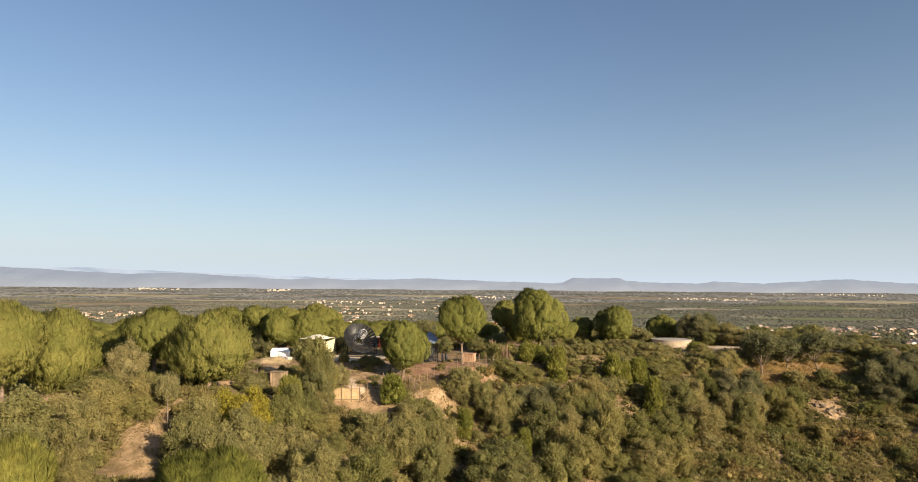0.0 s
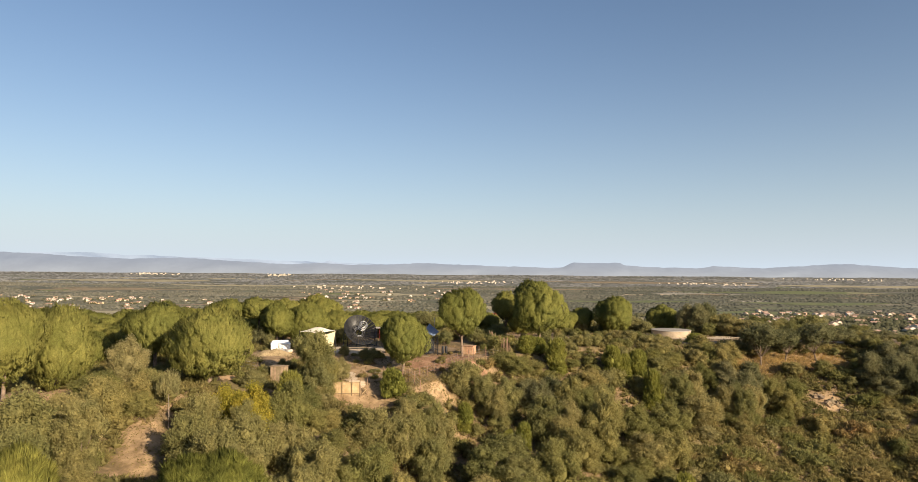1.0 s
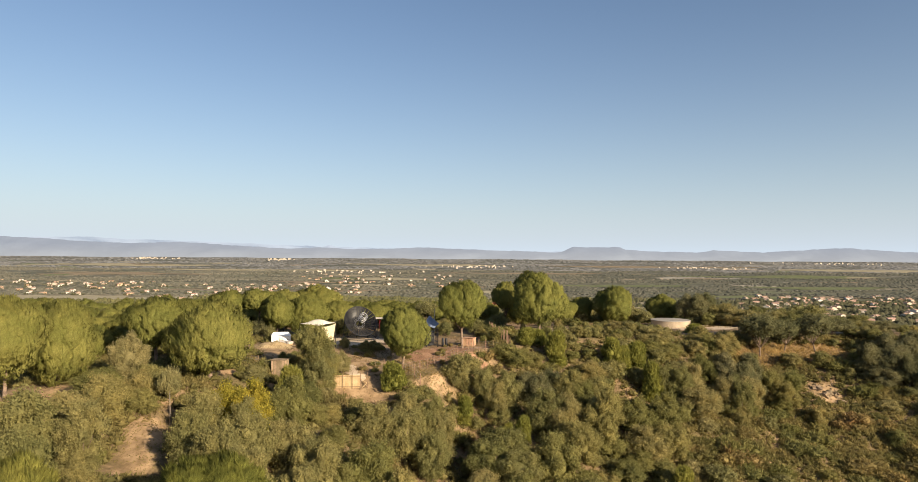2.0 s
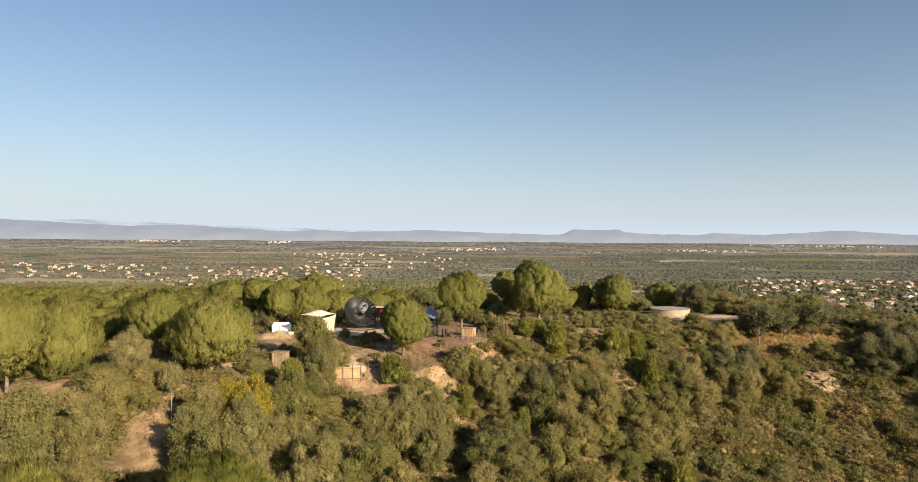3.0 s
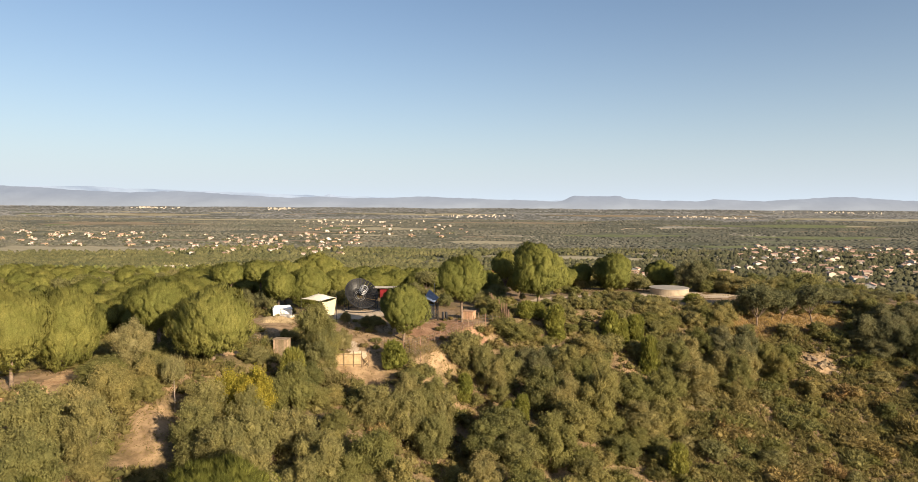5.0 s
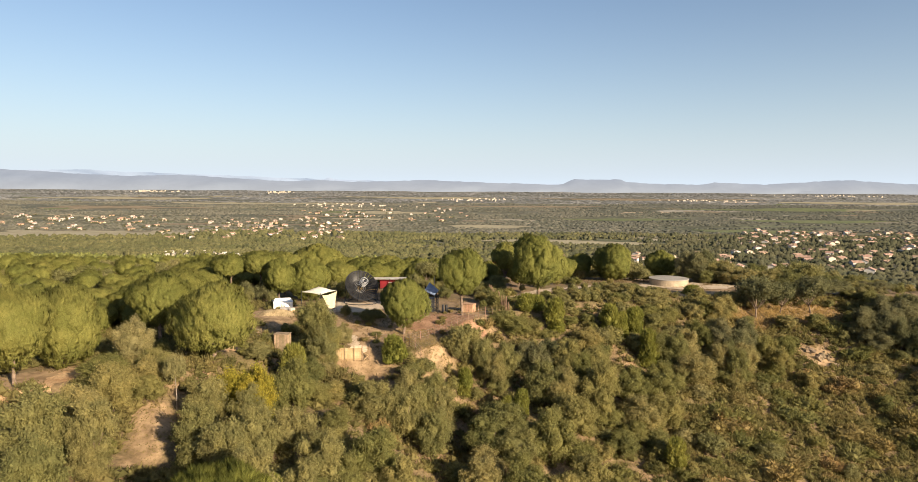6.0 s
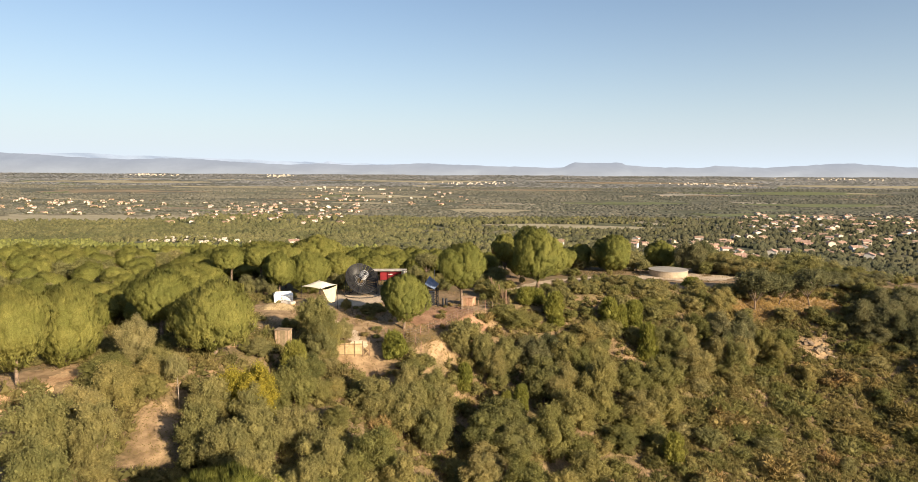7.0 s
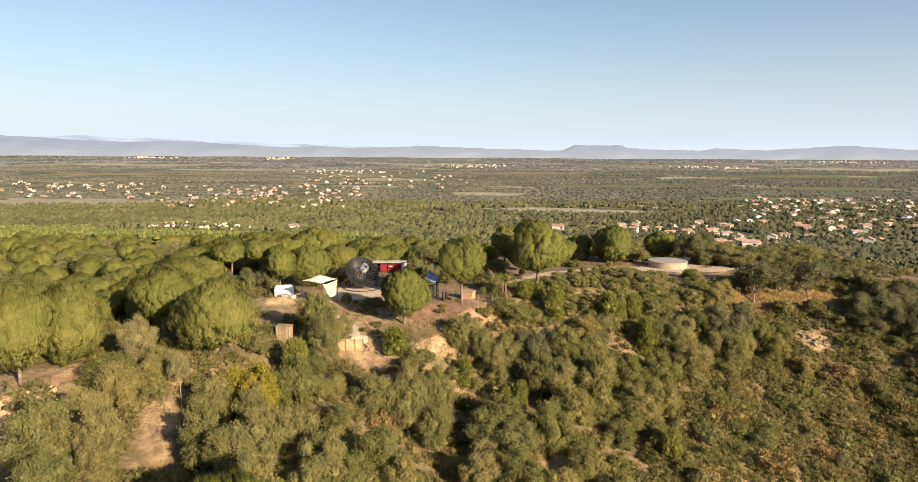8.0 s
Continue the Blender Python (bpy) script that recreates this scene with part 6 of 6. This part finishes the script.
def gable(x0, x1, y0, y1, z, rise, over=0.5):
    """A thick pitched roof, its ridge along x."""
    a, b, c, d = x0 - over, x1 + over, y0 - over, y1 + over
    m = (c + d) / 2
    v = np.array([(a, c, z - 0.1), (b, c, z - 0.1), (b, m, z + rise), (a, m, z + rise), (a, d, z - 0.1), (b, d, z - 0.1)], float)
    v = np.concatenate([v, v + (0, 0, 0.22)])
    q = [(6, 7, 8, 9), (9, 8, 11, 10), (1, 0, 3, 2), (2, 3, 4, 5), (0, 1, 7, 6), (5, 4, 10, 11), (0, 6, 9, 3), (3, 9, 10, 4), (1, 2, 8, 7), (2, 5, 11, 8)]
    return v, tri(q)


def house_body(x0, x1, y0, y1, h, rise):
    v, f = box(x0, x1, y0, y1, -2.5, h)
    m = (y0 + y1) / 2
    e = np.array([(x0, y0, h), (x0, y1, h), (x0, m, h + rise), (x1, y0, h), (x1, y1, h), (x1, m, h + rise)], float)
    return merged([(v, f), (e, [(0, 2, 1), (3, 4, 5)])])


def house_kit(k):
    """Meshes of one kind of villa: (name, mesh, place) rows."""
    w, d, h = ((12, 8.5, 3.2), (10, 9, 5.6), (15, 8, 3.3), (9, 8, 5.4))[k]
    kit = [("wall", raw("wall", *merged([house_body(-w / 2, w / 2, -d / 2, d / 2, h, 1.7), house_body(-w / 2 + 0.5, -w / 2 + 5.5, -d / 2 - 3.2, -d / 2 + 0.5, 2.9, 0.7)]), WALLS[k % 3]), None),
           ("roof", raw("roof", *gable(-w / 2, w / 2, -d / 2, d / 2, h, 1.7), TILES), None),
           ("porch_roof", raw("porch_roof", *gable(-w / 2 + 0.5, -w / 2 + 5.5, -d / 2 - 3.2, -d / 2 - 0.1, 2.9, 0.7), TILES), None),
           ("chimney", bevelled(w / 4 - 0.35, w / 4 + 0.35, 0.6, 1.3, h + 0.6, h + 2.5, WALLS[k % 3], 0.03, "chimney"), None),
           ("door", bevelled(0.4, 1.5, -d / 2 - 0.05, -d / 2 + 0.05, 0, 2.1, POST, 0.02, "door"), None)]
    pane = bevelled(-0.65, 0.65, -0.04, 0.06, 0, 1.3, GLASS, 0.02, "window")
    for x in (2.6, w / 2 - 1.3):
        for z in ((0.9,) if h < 4 else (0.9, 3.6)):
            kit.append(("window", pane, Matrix.Translation((x, -d / 2 - 0.03, z))))
    kit.append(("window", pane, pose(w / 2 + 0.03, 0, 0.9, 0, 0, 90)))
    return kit


KITS = [house_kit(k) for k in range(4)]
HOUSE_LABEL = ("cream single-storey villa with a terracotta roof", "white two-storey villa with a terracotta roof", "ochre long low villa with a terracotta roof", "cream two-storey villa with a terracotta roof")


def house(x, y, k, turn, s, group):
    ob = thing("house", HOUSE_LABEL[k], "house", group, Matrix.LocRotScale((x, y, float(land(x, y)) + 0.4), Euler((0, 0, radians(turn))), (s, s, s)))
    for name, me, m in KITS[k]:
        part(name, me, ob, m=m)


HOUSES = []


def village(group, n, near, far, left, right, s0, s1, gap):
    """Villas strewn over a stretch of the plain, between two distances and two bearings."""
    tries, count = 0, 0
    while count < n and tries < 4000:
        tries += 1
        y = dice.uniform(near, far)
        x = y * dice.uniform(left, right)
        if any(math.hypot(x - a, y - b) < gap for a, b in HOUSES):
            continue
        HOUSES.append((x, y))
        house(x, y, dice.randrange(4), dice.choice((0, 0, 20, -25, 45, 90)) + dice.uniform(-12, 12), dice.uniform(s0, s1), group)
        count += 1


for hx, hy, hk in ((284, 690, 2), (325, 722, 1), (301, 742, 2), (140, 905, 1)):
    HOUSES.append((hx, hy))
    house(hx, hy, hk, dice.uniform(-25, 25), 1.55, "villas below the ridge")
village("villas below the ridge", 7, 700, 860, 0.38, 0.5, 1.2, 1.5, 24)
village("villas below the ridge", 20, 860, 1060, 0.25, 0.42, 1.0, 1.3, 22)
village("villas east of the hill", 22, 800, 1080, 0.5, 0.72, 1.0, 1.35, 24)
village("villas east of the hill", 95, 1080, 1750, 0.42, 0.72, 1.0, 1.3, 22)
village("villas in the wooded village", 90, 1300, 2200, -0.46, -0.15, 0.8, 1.15, 27)
village("villas in the wooded village", 52, 1600, 2350, -0.7, -0.46, 0.8, 1.15, 30)
village("villas on the far plain", 45, 2100, 2900, -0.24, 0.02, 0.85, 1.2, 32)


def mobile_home():
    return [("body", bevelled(-4, 4, -1.6, 1.6, 0.3, 2.9, WALLS[0], 0.08, "body")), ("roof", raw("roof", *gable(-4, 4, -1.6, 1.6, 2.9, 0.5, 0.15), ROOFGREY)),
            ("window", bevelled(-2.5, -1.0, -1.66, -1.58, 1.2, 2.2, GLASS, 0.02, "window")), ("door", bevelled(0.4, 1.2, -1.66, -1.58, 0.5, 2.4, ROOFGREY, 0.02, "door"))]


house(-201, 800, 1, 20, 1.2, "villas below the ridge")


def far_town(label, x, y, sx, sy, n):
    """A town so far off that its houses run together."""
    pieces = []
    for k in range(n):
        a, b = dice.gauss(x, sx), dice.gauss(y, sy)
        z, w, h = float(land(a, b)), dice.uniform(2, 5), dice.uniform(2.5, 5)
        pieces.append(box(a - w, a + w, b - 5, b + 5, z - 2, z + h))
        pieces.append(gable(a - w, a + w, b - 5, b + 5, z + h, 2.0, 0.3))
    return tagged(new("far_town", raw("far_town", *merged(pieces), WALLS[0])), label, "town", kind="stuff")


far_town("distant white hill town on the plain", -1190, 4380, 50, 60, 40)
far_town("distant white town below the mountains", -2060, 4420, 100, 40, 40)
far_town("distant pale town on the plain", 110, 3720, 130, 70, 40)
far_town("distant pale town on the plain", -520, 3150, 140, 80, 32)
far_town("distant pale town on the plain", 1420, 3720, 140, 60, 30)
far_town("distant pale town below the mountains", 2450, 4300, 140, 50, 30)

# garden trees that hide the feet of the houses
gt = [(hx + dice.uniform(-14, 14), hy + dice.uniform(-13, 6)) for hx, hy in HOUSES for _ in range(9)]
wood("house_gardens", "dark garden trees round the villas", (np.array([q[0] for q in gt]), np.array([q[1] for q in gt])), (1.4, 3.0), (2.5, 5.5), DARKWOOD, CLUMP)

CAMP = mobile_home()
for row in range(4):
    for k in range(14):
        if dice.random() < 0.3:
            continue
        x, y = -318 + 6.6 * k + dice.uniform(-1.5, 1.5) + 3 * row, 676 + 17 * row + dice.uniform(-3, 3) - 0.6 * k
        van = thing("mobile_home", "white mobile home in the wood clearing", "mobile home", "mobile homes in the camp", pose(x, y, float(land(x, y)) - 0.1, 0, 0, dice.choice((20, 30, -60, 75))) @ Matrix.Diagonal((0.66, 0.75, 0.72, 1)))
        for name, me in CAMP:
            part(name, me, van)
camp_x, camp_y = g.uniform(-325, -215, 90), g.uniform(660, 732, 90)
wood("camp_trees", "small trees between the mobile homes", (camp_x, camp_y), (1.4, 2.6), (3.0, 5.5), FARWOOD, CLUMP)
